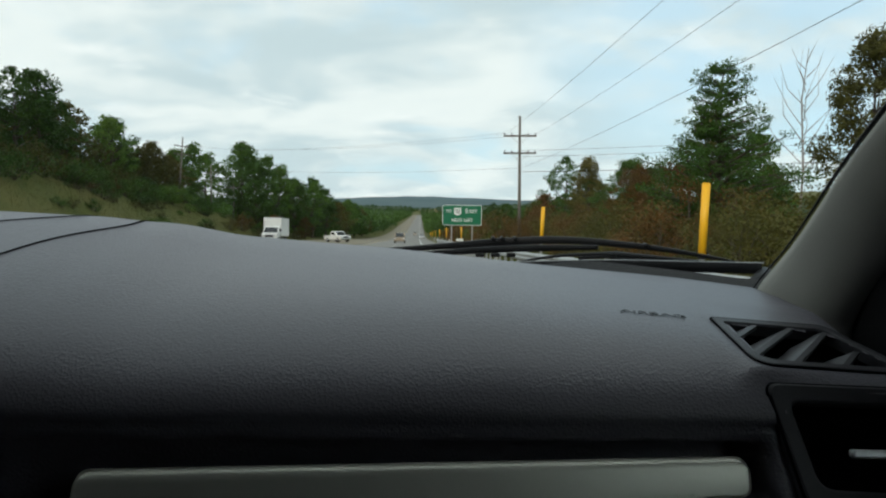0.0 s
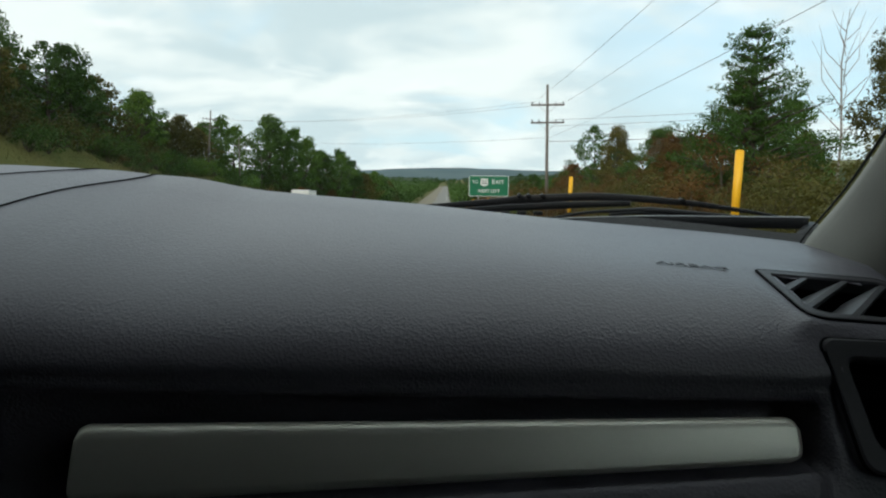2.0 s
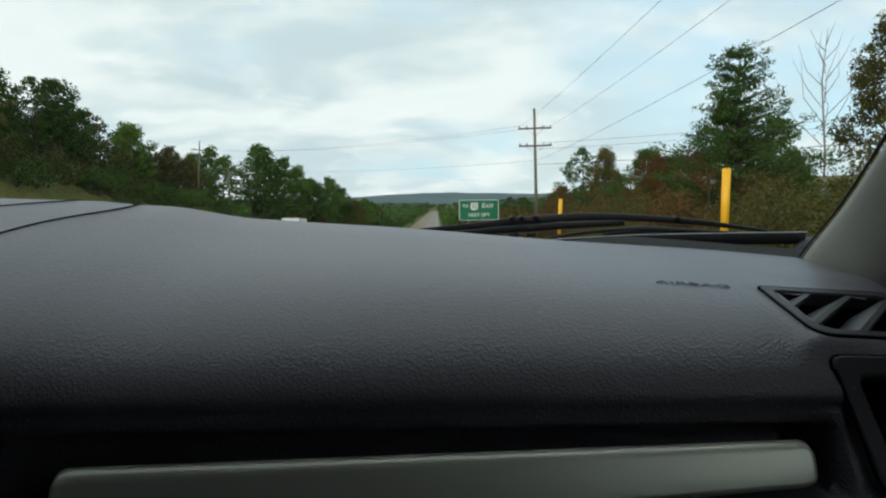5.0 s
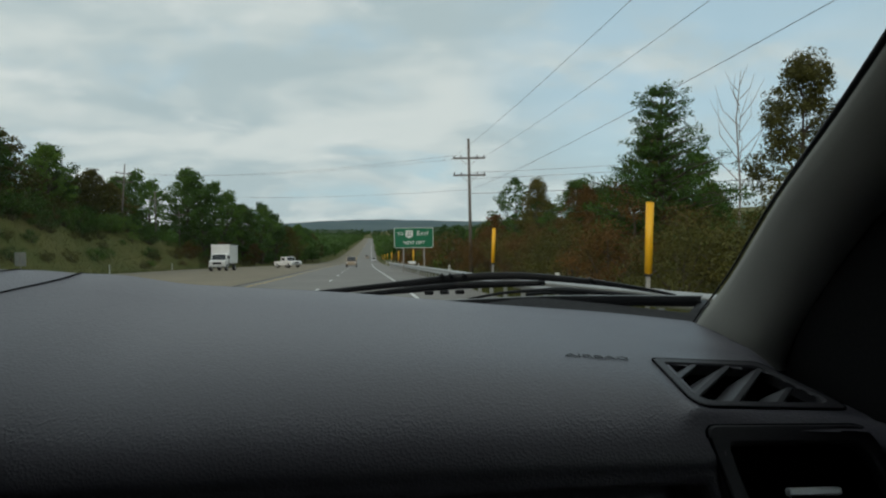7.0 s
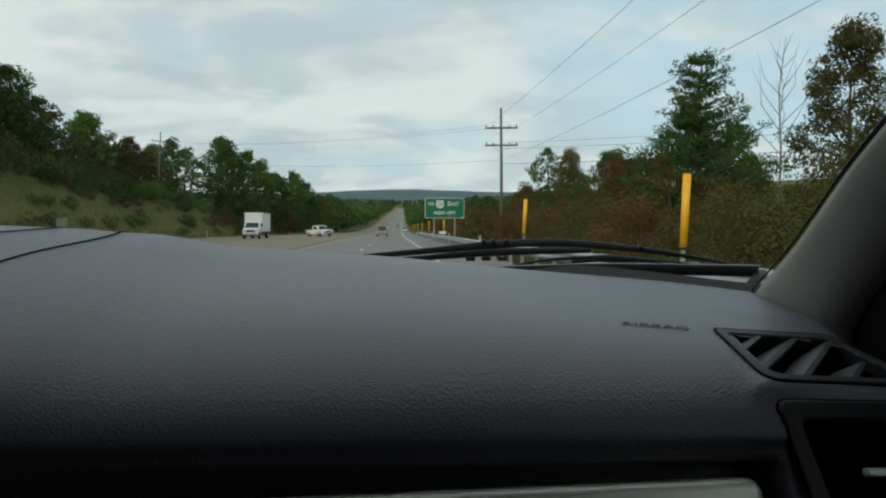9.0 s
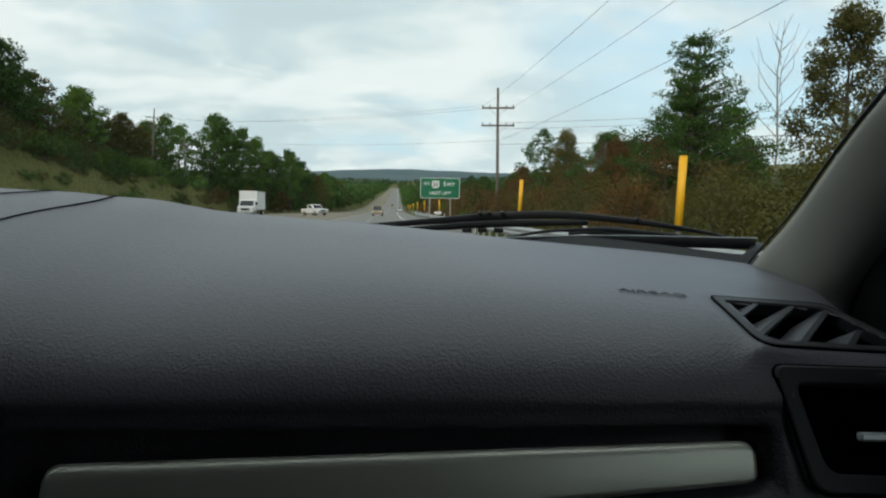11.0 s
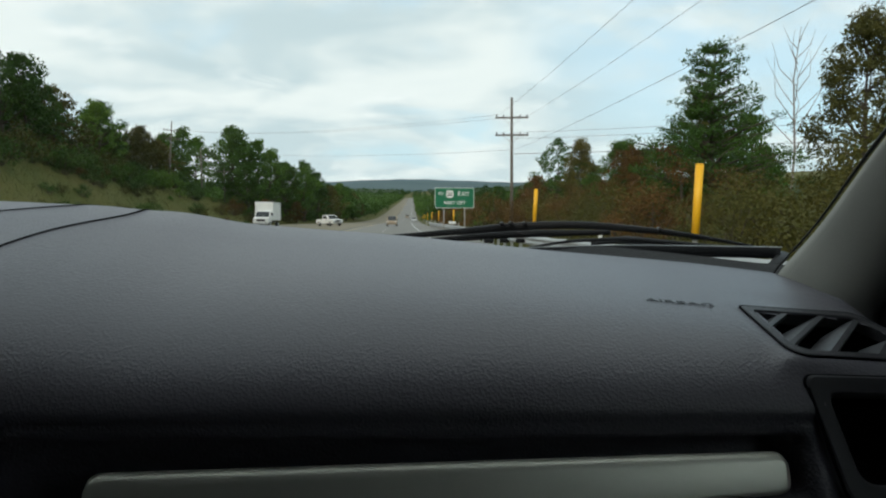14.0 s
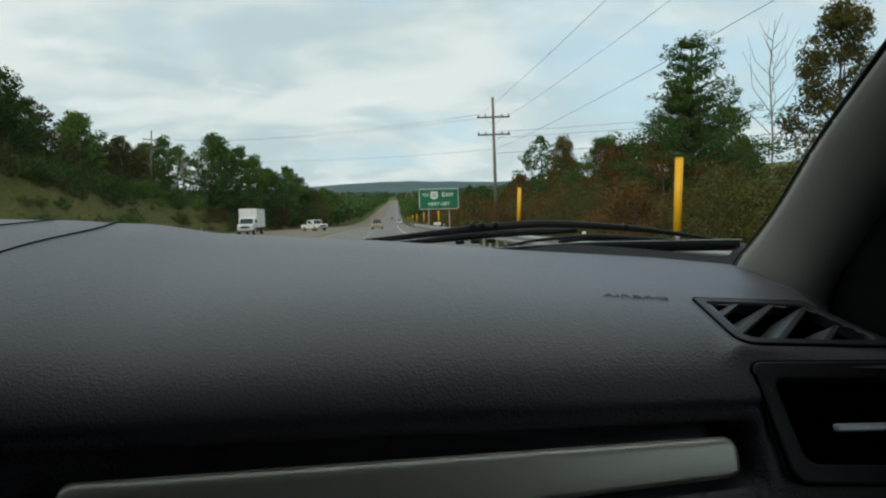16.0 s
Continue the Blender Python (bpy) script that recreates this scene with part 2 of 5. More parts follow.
# ---- mesh helpers ----
def mesh_of(name, verts, faces, mat, smooth=True):
    me = bpy.data.meshes.new(name)
    me.from_pydata([tuple(v) for v in verts], [], [tuple(f) for f in faces])
    me.materials.append(mat)
    me.validate()
    if smooth:
        me.polygons.foreach_set("use_smooth", [True] * len(me.polygons))
    me.update()
    return me


def thing(name, label, category, group="", kind=""):
    return tagged(new(name), label, category, group, kind)


def part(name, data, parent, label=""):
    ob = new(name, data)
    ob.parent = parent
    return tagged(ob, label) if label else ob


def from_bm(name, bm, mat, smooth=False):
    me = bpy.data.meshes.new(name)
    bmesh.ops.recalc_face_normals(bm, faces=bm.faces)
    bm.to_mesh(me)
    bm.free()
    me.materials.append(mat)
    if smooth:
        me.polygons.foreach_set("use_smooth", [True] * len(me.polygons))
    return me


def add_box(bm, c, s, bevel=0.0, turn=None):
    got = bmesh.ops.create_cube(bm, size=1.0, matrix=Matrix.Translation(c) @ (turn or Matrix()) @ Matrix.Diagonal((*s, 1)))
    if bevel:
        edges = {e for v in got["verts"] for e in v.link_edges}
        bmesh.ops.bevel(bm, geom=list(edges), offset=bevel, segments=2, affect="EDGES", profile=0.5)


def box(name, c, s, mat, bevel=0.0, turn=None):
    bm = bmesh.new()
    add_box(bm, c, s, bevel, turn)
    return from_bm(name, bm, mat)


def add_cyl(bm, a, b, r0, r1=None, seg=12):
    a, b = Vector(a), Vector(b)
    d = b - a
    m = Matrix.Translation((a + b) / 2) @ d.to_track_quat("Z", "Y").to_matrix().to_4x4()
    bmesh.ops.create_cone(bm, cap_ends=True, segments=seg, radius1=r0, radius2=r0 if r1 is None else r1, depth=d.length, matrix=m)


def cyl(name, a, b, r0, mat, r1=None, seg=12):
    bm = bmesh.new()
    add_cyl(bm, a, b, r0, r1, seg)
    return from_bm(name, bm, mat, True)


def tube(name, pts, radii, mat, seg=8, flat=1.0, square=False):
    """A tube along points; radii per point (width), flat squeezes its height."""
    pts = [Vector(p) for p in pts]
    verts, faces = [], []
    for i, p in enumerate(pts):
        d = (pts[min(i + 1, len(pts) - 1)] - pts[max(i - 1, 0)]).normalized()
        side = d.cross(Vector((0, 0, 1)))
        side = side.normalized() if side.length > 1e-4 else Vector((1, 0, 0))
        up = side.cross(d)
        r = radii[i] if isinstance(radii, (list, tuple)) else radii
        for k in range(seg):
            a = 2 * math.pi * k / seg
            ca, sa = math.cos(a), math.sin(a)
            if square:
                ca, sa = (math.copysign(abs(v) ** 0.35, v) for v in (ca, sa))
            verts.append(p + side * (ca * r) + up * (sa * r * flat))
    for i in range(len(pts) - 1):
        for k in range(seg):
            a, b = i * seg + k, i * seg + (k + 1) % seg
            faces.append((a, b, b + seg, a + seg))
    faces.append(tuple(range(seg))[::-1])
    faces.append(tuple(range((len(pts) - 1) * seg, len(pts) * seg)))
    return mesh_of(name, verts, faces, mat)


def bent(pts, n=6):
    """Points of a smooth curve through the given ones."""
    P = [Vector(p) for p in pts]
    out = []
    for i in range(len(P) - 1):
        p0, p1, p2, p3 = P[max(i - 1, 0)], P[i], P[i + 1], P[min(i + 2, len(P) - 1)]
        for k in range(n):
            t = k / n
            out.append(0.5 * ((2 * p1) + (p2 - p0) * t + (2 * p0 - 5 * p1 + 4 * p2 - p3) * t * t + (3 * p1 - p0 - 3 * p2 + p3) * t ** 3))
    return out + [P[-1]]


def lettering(name, text, size, mat, depth=0.0):
    cu = bpy.data.curves.new(name, "FONT")
    cu.offset = 0.016 * size if size > 0.1 else 0.0
    cu.body, cu.size, cu.extrude, cu.align_x, cu.align_y = text, size, depth, "CENTER", "CENTER"
    ob = bpy.data.objects.new(name, cu)
    me = bpy.data.meshes.new_from_object(ob)
    bpy.data.objects.remove(ob)
    me.materials.clear()
    me.materials.append(mat)
    return me


def side_shell(name, prof, w, mat, inset=0.0):
    """A body from its side outline (y, z), pulled across its width and bevelled."""
    bm = bmesh.new()
    f = bm.faces.new([bm.verts.new((-w / 2, y, z)) for y, z in prof])
    g = bmesh.ops.extrude_face_region(bm, geom=[f])
    bmesh.ops.translate(bm, verts=[v for v in g["geom"] if isinstance(v, bmesh.types.BMVert)], vec=(w, 0, 0))
    if inset:
        bmesh.ops.bevel(bm, geom=list(bm.edges), offset=inset, segments=2, affect="EDGES", profile=0.6)
    return from_bm(name, bm, mat)


# ---- the lie of the land ----
_ys = np.arange(-900.0, 4200.0, 2.0)
_slope = np.interp(_ys, [-900, -60, 200, 420, 1300, 1500, 4200], [-0.045, -0.055, -0.055, -0.016, -0.016, 0.0, 0.0])
_zs = np.concatenate([[0], np.cumsum(_slope[:-1] * 2.0)])
_zs -= np.interp(0.0, _ys, _zs)


def road_z(y):
    return float(np.interp(y, _ys, _zs))


_bend = np.interp(_ys, [-900, 10, 50, 90, 150, 280, 500, 1270, 4200], [0, 0, -0.7, -1.7, -2.4, -3.2, -4.5, -9.0, -29.0])
_bend = np.convolve(np.pad(_bend, 10, mode="edge"), np.ones(21) / 21, mode="valid")


def road_x(y):
    """How far the road has swung to the right of a straight line."""
    return float(np.interp(y, _ys, _bend))


def far_left(y):
    """The left rim of the whole pavement."""
    return road_x(y) + float(np.interp(y, [-900, 100, 200, 1500], [-27.0, -27.0, -16.0, -15.0]))


def smooth01(t):
    t = min(1.0, max(0.0, t))
    return t * t * (3 - 2 * t)


def ground_z(x, y):
    base = road_z(y) - 0.06
    lip = far_left(y)
    if x < lip:
        d = lip - x
        bank = float(np.interp(y, [-900, 60, 110, 170, 260, 1500], [9.6, 9.2, 6.9, 3.0, 2.0, 3.0]))
        base += bank * smooth01((d - 1.0) / 15.0) + 0.03 * max(0.0, d - 16) * (1 if y < 300 else 0.4)
        base += 0.35 * noise.noise((x * 0.09, y * 0.06, 0.3)) * smooth01(d / 6)
    elif x > 4.4 + road_x(y):
        d = x - 4.4 - road_x(y)
        base += -0.35 * smooth01(d / 1.5) + 0.9 * smooth01((d - 2.5) / 5) + 0.05 * max(0.0, d - 7)
        base += 0.2 * noise.noise((x * 0.11, y * 0.08, 4.3)) * smooth01(d / 4)
    return base


def grid(name, xs, ys, fn, mat):
    verts = [(x, y, fn(x, y)) for y in ys for x in xs]
    n = len(xs)
    faces = [(j * n + i, j * n + i + 1, (j + 1) * n + i + 1, (j + 1) * n + i) for j in range(len(ys) - 1) for i in range(n - 1)]
    return mesh_of(name, verts, faces, mat)


def spaced(stops):
    out = []
    for (a, b, step) in stops:
        out += list(np.arange(a, b, step))
    return out + [stops[-1][1]]


xs_g = spaced([(-3000, -400, 200), (-400, -80, 20), (-80, -12, 1.5), (-12, 0, 4.0), (0, 40, 1.1), (40, 400, 20), (400, 3000, 200)])
ys_g = spaced([(-800, -60, 20), (-60, 220, 3), (220, 600, 10), (600, 1500, 50), (1500, 4000, 100)])
ground = tagged(new("ground", grid("ground", xs_g, ys_g, ground_z, GRASS)), "rough roadside grass, green and straw coloured, on sloping banks", "ground", kind="structure")

ys_r = spaced([(-700, -60, 20), (-60, 220, 4), (220, 600, 10), (600, 1500, 40)])


def ribbon(name, left, right, lift, mat, label, category="road", cols=4):
    verts, faces = [], []
    for y in ys_r:
        a, b = left(y) + road_x(y), right(y) + road_x(y)
        for k in range(cols + 1):
            verts.append((a + (b - a) * k / cols, y, road_z(y) + lift))
    n = cols + 1
    for j in range(len(ys_r) - 1):
        for i in range(cols):
            faces.append((j * n + i, j * n + i + 1, (j + 1) * n + i + 1, (j + 1) * n + i))
    return tagged(new(name, mesh_of(name, verts, faces, mat)), label, category, kind="structure")


ribbon("road", lambda y: -6.6, lambda y: 4.3, 0.0, ASPHALT, "worn grey asphalt carriageway with white lines")
ribbon("road_median", lambda y: far_left(y) - road_x(y), lambda y: -6.6, -0.012, MEDIAN, "tan gravelly pavement of the opposite carriageway")
ribbon("trim_edge_joint", lambda y: -6.75, lambda y: -6.5, 0.004, TYRE, "dark tar joint along the pavement", "road joint", 1)
ribbon("trim_edge_line", lambda y: 1.55, lambda y: 1.68, 0.006, PAINT, "white edge line painted on asphalt", "road line", 1)
ribbon("trim_left_line", lambda y: -5.95, lambda y: -5.83, 0.006, YELLOW_PAINT, "yellow edge line painted on asphalt", "road line", 1)


def lane_dashes():
    verts, faces = [], []
    for y0 in np.arange(-120.0, 420.0, 12.2):
        b = len(verts)
        for y in (y0, y0 + 1.5, y0 + 3.05):
            verts += [(-2.21 + road_x(y), y, road_z(y) + 0.007), (-2.09 + road_x(y), y, road_z(y) + 0.007)]
        faces += [(b, b + 1, b + 3, b + 2), (b + 2, b + 3, b + 5, b + 4)]
    tagged(new("trim_lane_dashes", mesh_of("lane_dashes", verts, faces, PAINT)), "white dashed lane line on asphalt", "road line", kind="structure")


lane_dashes()


def ridge_z(x, y):
    t = smooth01((y - 2300) / 700)
    wave = 9 * math.sin(x * 0.0021 + 0.7) + 7 * math.sin(x * 0.0057 + 2.0) + 3 * noise.noise((x * 0.01, 1.0, 0.0))
    low = road_z(y) - 2
    return low + t * (2.0 + wave - low) * (1 - 0.25 * smooth01((y - 3100) / 600))


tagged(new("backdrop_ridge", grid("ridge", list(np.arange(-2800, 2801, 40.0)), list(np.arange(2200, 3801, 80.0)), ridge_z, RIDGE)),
       "far wooded ridge along the horizon, blue-green with painted haze", "ridge", kind="structure")


# ---- the car's cabin ----
car = thing("car", "dark grey car cabin with vinyl dashboard, standing on asphalt", "car")


def soften(a, n=5, times=2):
    k = np.ones(n) / n
    for _ in range(times):
        a = np.convolve(np.pad(a, n // 2, mode="edge"), k, mode="valid")
    return a


DX = np.linspace(-1.22, 0.60, 240)
CREST_Y = soften(np.interp(DX, [-1.25, -0.6, -0.4, -0.25, 0.0, 0.2, 0.4, 0.5, 0.6], [0.75, 0.75, 0.77, 0.82, 0.86, 0.85, 0.81, 0.765, 0.70]), 9)
CREST_Z = soften(np.interp(DX, [-1.25, -0.56, -0.41, -0.385, -0.33, -0.25, -0.15, -0.04, 0.2, 0.4, 0.5, 0.6],
                           [-0.030, -0.027, -0.034, -0.039, -0.042, -0.060, -0.069, -0.078, -0.101, -0.114, -0.122, -0.132]), 5)
# how far the surface has dropped from the crest to the lip, by its way back from the crest
R_S = [0.0, 0.15, 0.25, 0.32, 0.36, 0.39, 0.414, 0.430, 0.440, 0.446, 0.442]
R_D = [0.0, 0.06, 0.13, 0.20, 0.30, 0.42, 0.56, 0.69, 0.81, 0.92, 1.0]
L_S = [0.0, 0.11, 0.185, 0.24, 0.277, 0.303, 0.322, 0.334, 0.340, 0.343, 0.338]
L_D = [0.0, 0.135, 0.26, 0.375, 0.49, 0.605, 0.715, 0.815, 0.90, 0.957, 1.0]
STRIP_L, STRIP_R = -0.281, 0.3255


def strip_top(x):
    return float(np.interp(x, [STRIP_L, STRIP_R], [-0.2450, -0.231]))


def strip_foot(x):
    return float(np.interp(x, [STRIP_L, STRIP_R], [-0.3055, -0.2645]))


def dash_section(i):
    """(y, z) down one section of the dashboard, from the windscreen to the knees; z over the zero level."""
    x = DX[i]
    cy, cz = CREST_Y[i], CREST_Z[i]
    w = smooth01((0.25 - x) / 0.65)
    lip = -0.207
    t = np.linspace(0.0, 10.0, 46)
    t = 10.0 * (t / 10.0) ** 0.8
    ks = np.arange(11.0)
    back = (1 - w) * np.interp(t, ks, R_S) / R_S[-1] + w * np.interp(t, ks, L_S) / L_S[-1]
    drop = (1 - w) * np.interp(t, ks, R_D) + w * np.interp(t, ks, L_D)
    back, drop = soften(back, 7, 2), soften(drop, 7, 2)
    back[0], back[-1], drop[0], drop[-1] = 0.0, 1.0, 0.0, 1.0
    ys, zs = cy - back * (cy - 0.400), cz + drop * (lip - cz)
    zs = zs - 0.16 * max(0.0, x - 0.36) * np.sin(np.clip((1 - back) / 0.5, 0, 1) * math.pi)
    zs = zs - 0.8 * np.maximum(0.0, x - np.interp(ys, [0.44, 0.56, 0.72], [0.565, 0.500, 0.510]))
    g = smooth01((x + 0.62) / 0.10) * smooth01(((STRIP_R + 0.022) - x) / 0.014)
    rows = [(cy + 0.16, cz - 0.10), (cy + 0.10, cz - 0.045), (cy + 0.05, cz - 0.014), (cy + 0.02, cz - 0.003)]
    rows += list(zip(ys, zs))
    foot = strip_foot(x) - 0.006
    groove = [(0.3995, -0.212), (0.4005, -0.217), (0.404, -0.2215), (0.412, -0.2245), (0.426, -0.2265), (0.440, -0.2285), (0.450, -0.231), (0.450, foot + 0.01), (0.415, foot), (0.377, foot - 0.001), (0.367, foot - 0.003)]
    plain = [(0.399, -0.210), (0.398, -0.213), (0.397, -0.217), (0.396, -0.221), (0.394, -0.226), (0.390, -0.2355), (0.384, -0.246), (0.379, -0.258), (0.375, -0.270), (0.371, -0.282), (0.367, -0.294)]
    rows += [((1 - g) * a + g * c, (1 - g) * b + g * d) for (a, b), (c, d) in zip(plain, groove)]
    rows += [(0.361, min(foot - 0.014, -0.28 if g > 0.5 else -0.305)), (0.357, -0.345), (0.344, -0.39), (0.33, -0.45), (0.33, -0.53), (0.36, -0.63), (0.46, -0.74)]
    return rows


VENT = [(0.3470, 0.5345, -0.1285), (0.4840, 0.5470, -0.1395), (0.5440, 0.4640, -0.1750), (0.3500, 0.4310, -0.1555)]     # tip, far right, near right, near left
OUTLET = [(0.3492, 0.4142, -0.1690), (0.5298, 0.4272, -0.1789), (0.5640, 0.3690, -0.2806), (0.3679, 0.3636, -0.2669)]


def on_quad(q, u, v, lift=0.0):
    """Along the far edge by u, from the far edge to the near one by v."""
    a, b, c, d = (Vector(p) for p in q)
    p = (a.lerp(b, u)).lerp(d.lerp(c, u), v)
    n = (d - a).cross(b - a).normalized()
    return p + n * lift + Vector((0, 0, EYE))


def inside(px, py, poly):
    hit, j = False, len(poly) - 1
    for i in range(len(poly)):
        (xi, yi), (xj, yj) = poly[i], poly[j]
        if (yi > py) != (yj > py) and px < (xj - xi) * (py - yi) / (yj - yi) + xi:
            hit = not hit
        j = i
    return hit


def vent_level(x, y):
    """Height of the vent's plane at a place of the dashboard, and how fully the vinyl follows it there."""
    a, b, c, d = (Vector(p) for p in VENT)
    u = v = 0.5
    for _ in range(6):
        far, near = a.lerp(b, u), d.lerp(c, u)
        p = far.lerp(near, v)
        pu, pv = (b - a).lerp(c - d, v), near - far
        det = pu.x * pv.y - pu.y * pv.x
        u += ((x - p.x) * pv.y - (y - p.y) * pv.x) / det
        v += ((y - p.y) * pu.x - (x - p.x) * pu.y) / det
        u, v = min(max(u, -0.3), 1.3), min(max(v, -0.3), 1.3)
    z = a.lerp(b, u).lerp(d.lerp(c, u), v).z
    away = max(-u * 0.16, (u - 1) * 0.16, -v * 0.10, (v - 1) * 0.10, 0.0)
    return z, (1 - smooth01(away / 0.020)) * smooth01((y - 0.408) / 0.022)


def shrunk(poly, k):
    cx, cy = sum(p[0] for p in poly) / len(poly), sum(p[1] for p in poly) / len(poly)
    return [(cx + (x - cx) * k, cy + (y - cy) * k) for x, y in poly]


def build_dashboard():
    secs = [dash_section(i) for i in range(len(DX))]
    n = len(secs[0])
    for i in range(len(DX)):
        for k in range(4, 50):
            y, z = secs[i][k]
            if DX[i] > 0.30 and 0.40 < y < 0.60:
                level, follow = vent_level(DX[i], y)
                secs[i][k] = (y, z + follow * (level - 0.0006 - z))
    verts = [(DX[i], y, z + EYE) for i in range(len(DX)) for (y, z) in secs[i]]
    hole_v = shrunk([(p[0], p[1]) for p in VENT], 0.84)
    hole_o = shrunk([(p[0], p[2]) for p in OUTLET], 0.91)
    faces = []
    for i in range(len(DX) - 1):
        for k in range(n - 1):
            a = i * n + k
            cx = (verts[a][0] + verts[a + n + 1][0]) / 2
            cy = (verts[a][1] + verts[a + n + 1][1]) / 2
            cz = (verts[a][2] + verts[a + n + 1][2]) / 2 - EYE
            if cy > 0.40 and inside(cx, cy, hole_v):
                continue
            if cy < 0.43 and inside(cx, cz, hole_o):
                continue
            faces.append((a, a + 1, a + n + 1, a + n))
    dash = part("dashboard", mesh_of("dashboard", verts, faces, VINYL), car, "dark charcoal pebble-grained vinyl dashboard")

    def top_at(x, y):
        i = int(np.clip(np.searchsorted(DX, x), 1, len(DX) - 1))
        h = []
        for j in (i - 1, i):
            s = secs[j][1:40]
            h.append(float(np.interp(y, [p[0] for p in s][::-1], [p[1] for p in s][::-1])))
        f = float(np.clip((x - DX[i - 1]) / (DX[i] - DX[i - 1]), 0, 1))
        return h[0] * (1 - f) + h[1] * f

    for name, pts, r in (("panel_seam", [(-0.372, 0.81), (-0.380, 0.770), (-0.388, 0.742), (-0.408, 0.70), (-0.440, 0.645), (-0.462, 0.59), (-0.485, 0.52), (-0.50, 0.44)], 0.0014),
                         ("panel_seam", [(-0.41, 0.80), (-0.455, 0.765), (-0.52, 0.72), (-0.60, 0.65), (-0.66, 0.56), (-0.70, 0.45)], 0.0009)):
        line = [(x, y, top_at(x, y) + EYE + 0.0006) for x, y, _ in bent([(a, b, 0) for a, b in pts], 8)]
        part(name, tube(name, line, r, BLACK, 6, 0.8), dash, "narrow dark seam between dashboard panels")

    # the moulded word beside the vent
    me = lettering("airbag_lettering", "AIRBAG", 0.0135, LETTER, 0.0002)
    wide = max(v.co.x for v in me.vertices) - min(v.co.x for v in me.vertices)
    for v in me.vertices:
        v.co.x *= 0.072 / wide
    ob = part("airbag_lettering", me, dash, "small dark moulded word on the dashboard")
    x0, y0 = 0.284, 0.537
    dzdx = (top_at(0.32, y0) - top_at(0.246, y0)) / 0.074
    dzdy = (top_at(x0, y0 + 0.012) - top_at(x0, y0 - 0.012)) / 0.024
    ob.matrix_local = Matrix.Translation((x0, y0, top_at(x0, y0) + EYE + 0.0012)) @ Matrix(
        ((1, 0, -dzdx, 0), (0, 1, -dzdy, 0), (dzdx, dzdy, 1, 0), (0, 0, 0, 1))) @ pose(0, 0, 0, 0, 0, -9)
    return dash, top_at


dashboard, dash_top = build_dashboard()


def build_strip():
    xs = np.concatenate([STRIP_L + 0.014 * (1 - np.cos(np.linspace(0, math.pi / 2, 9))), np.linspace(STRIP_L + 0.016, STRIP_R - 0.016, 40),
                         STRIP_R - 0.014 * (1 - np.cos(np.linspace(math.pi / 2, 0, 9)))])
    verts, faces, m = [], [], 12
    for x in xs:
        d = min(x - STRIP_L, STRIP_R - x)
        r = 0.014
        inset = r - math.sqrt(max(0.0, r * r - (r - min(d, r)) ** 2))
        zt, zf = strip_top(x) - inset, strip_foot(x) + inset
        for k in range(m):
            t = k / (m - 1)
            z = zt + (zf - zt) * t
            s = (z - strip_top(x)) / (strip_foot(x) - strip_top(x))
            y = 0.387 - 0.38 * (strip_top(x) - strip_foot(x)) * s - 0.0016 * math.sin(math.pi * s)
            edge = min(1.0, min(t * 2.0, 1 - t) / 0.09)
            y += 0.005 * (1 - math.sqrt(max(0.0, 1 - (1 - edge) ** 2)))
            if d < 0.006:
                y += 0.006 * (1 - d / 0.006) ** 2
            verts.append((x, y, z + EYE))
        for k in range(2):
            z = (zf + 0.004, zt - 0.010)[k]
            verts.append((x, 0.415, min(max(z, zf + 0.002), zt - 0.002) + EYE))
    n = m + 2
    for i in range(len(xs) - 1):
        for k in range(n):
            a, b = i * n + k, i * n + (k + 1) % n
            faces.append((a, b, b + n, a + n))
    faces.append(tuple(range(n)))
    faces.append(tuple(range((len(xs) - 1) * n, len(xs) * n))[::-1])
    part("trim_bar", mesh_of("trim_bar", verts, faces, SILVER), dashboard, "silver-grey painted trim bar with rounded ends")


build_strip()


def ring_plate(name, q, corner, width, lift, thick, mat, parent, label=""):
    """A rounded frame lying on a quad, with an open middle."""
    def outline(k):
        pts = []
        c = [on_quad(q, *uv) for uv in ((0, 0), (1, 0), (1, 1), (0, 1))]
        mid = sum(c, Vector()) / 4
        c2 = []
        for i in range(4):
            a, b, p = c[i - 1], c[(i + 1) % 4], c[i]
            e1, e2 = (a - p).normalized(), (b - p).normalized()
            s = max(0.2, e1.cross(e2).length)
            c2.append(p + (e1 + e2) * (k / s))
        for i in range(4):
            p, a, b = c2[i], c2[i - 1], c2[(i + 1) % 4]
            r = corner[i]
            p0, p1 = p + (a - p).normalized() * r, p + (b - p).normalized() * r
            for s in range(7):
                t = s / 6
                pts.append(p0 * (1 - t) ** 2 + p * 2 * t * (1 - t) + p1 * t * t)
        return pts
    nrm = (on_quad(q, 0, 0, 1) - on_quad(q, 0, 0, 0))
    loops = [[p - nrm * thick for p in outline(0.0)], [p + nrm * (lift - 0.0015) for p in outline(0.0)], [p + nrm * lift for p in outline(0.0018)],
             [p + nrm * lift for p in outline(width - 0.002)], [p + nrm * (lift - 0.002) for p in outline(width)], [p - nrm * thick for p in outline(width + 0.001)]]
    n = len(loops[0])
    verts = [v for lp in loops for v in lp]
    faces = [(j * n + i, j * n + (i + 1) % n, (j + 1) * n + (i + 1) % n, (j + 1) * n + i) for j in range(len(loops) - 1) for i in range(n)]
    return part(name, mesh_of(name, verts, faces, mat, False), parent, label), loops, nrm


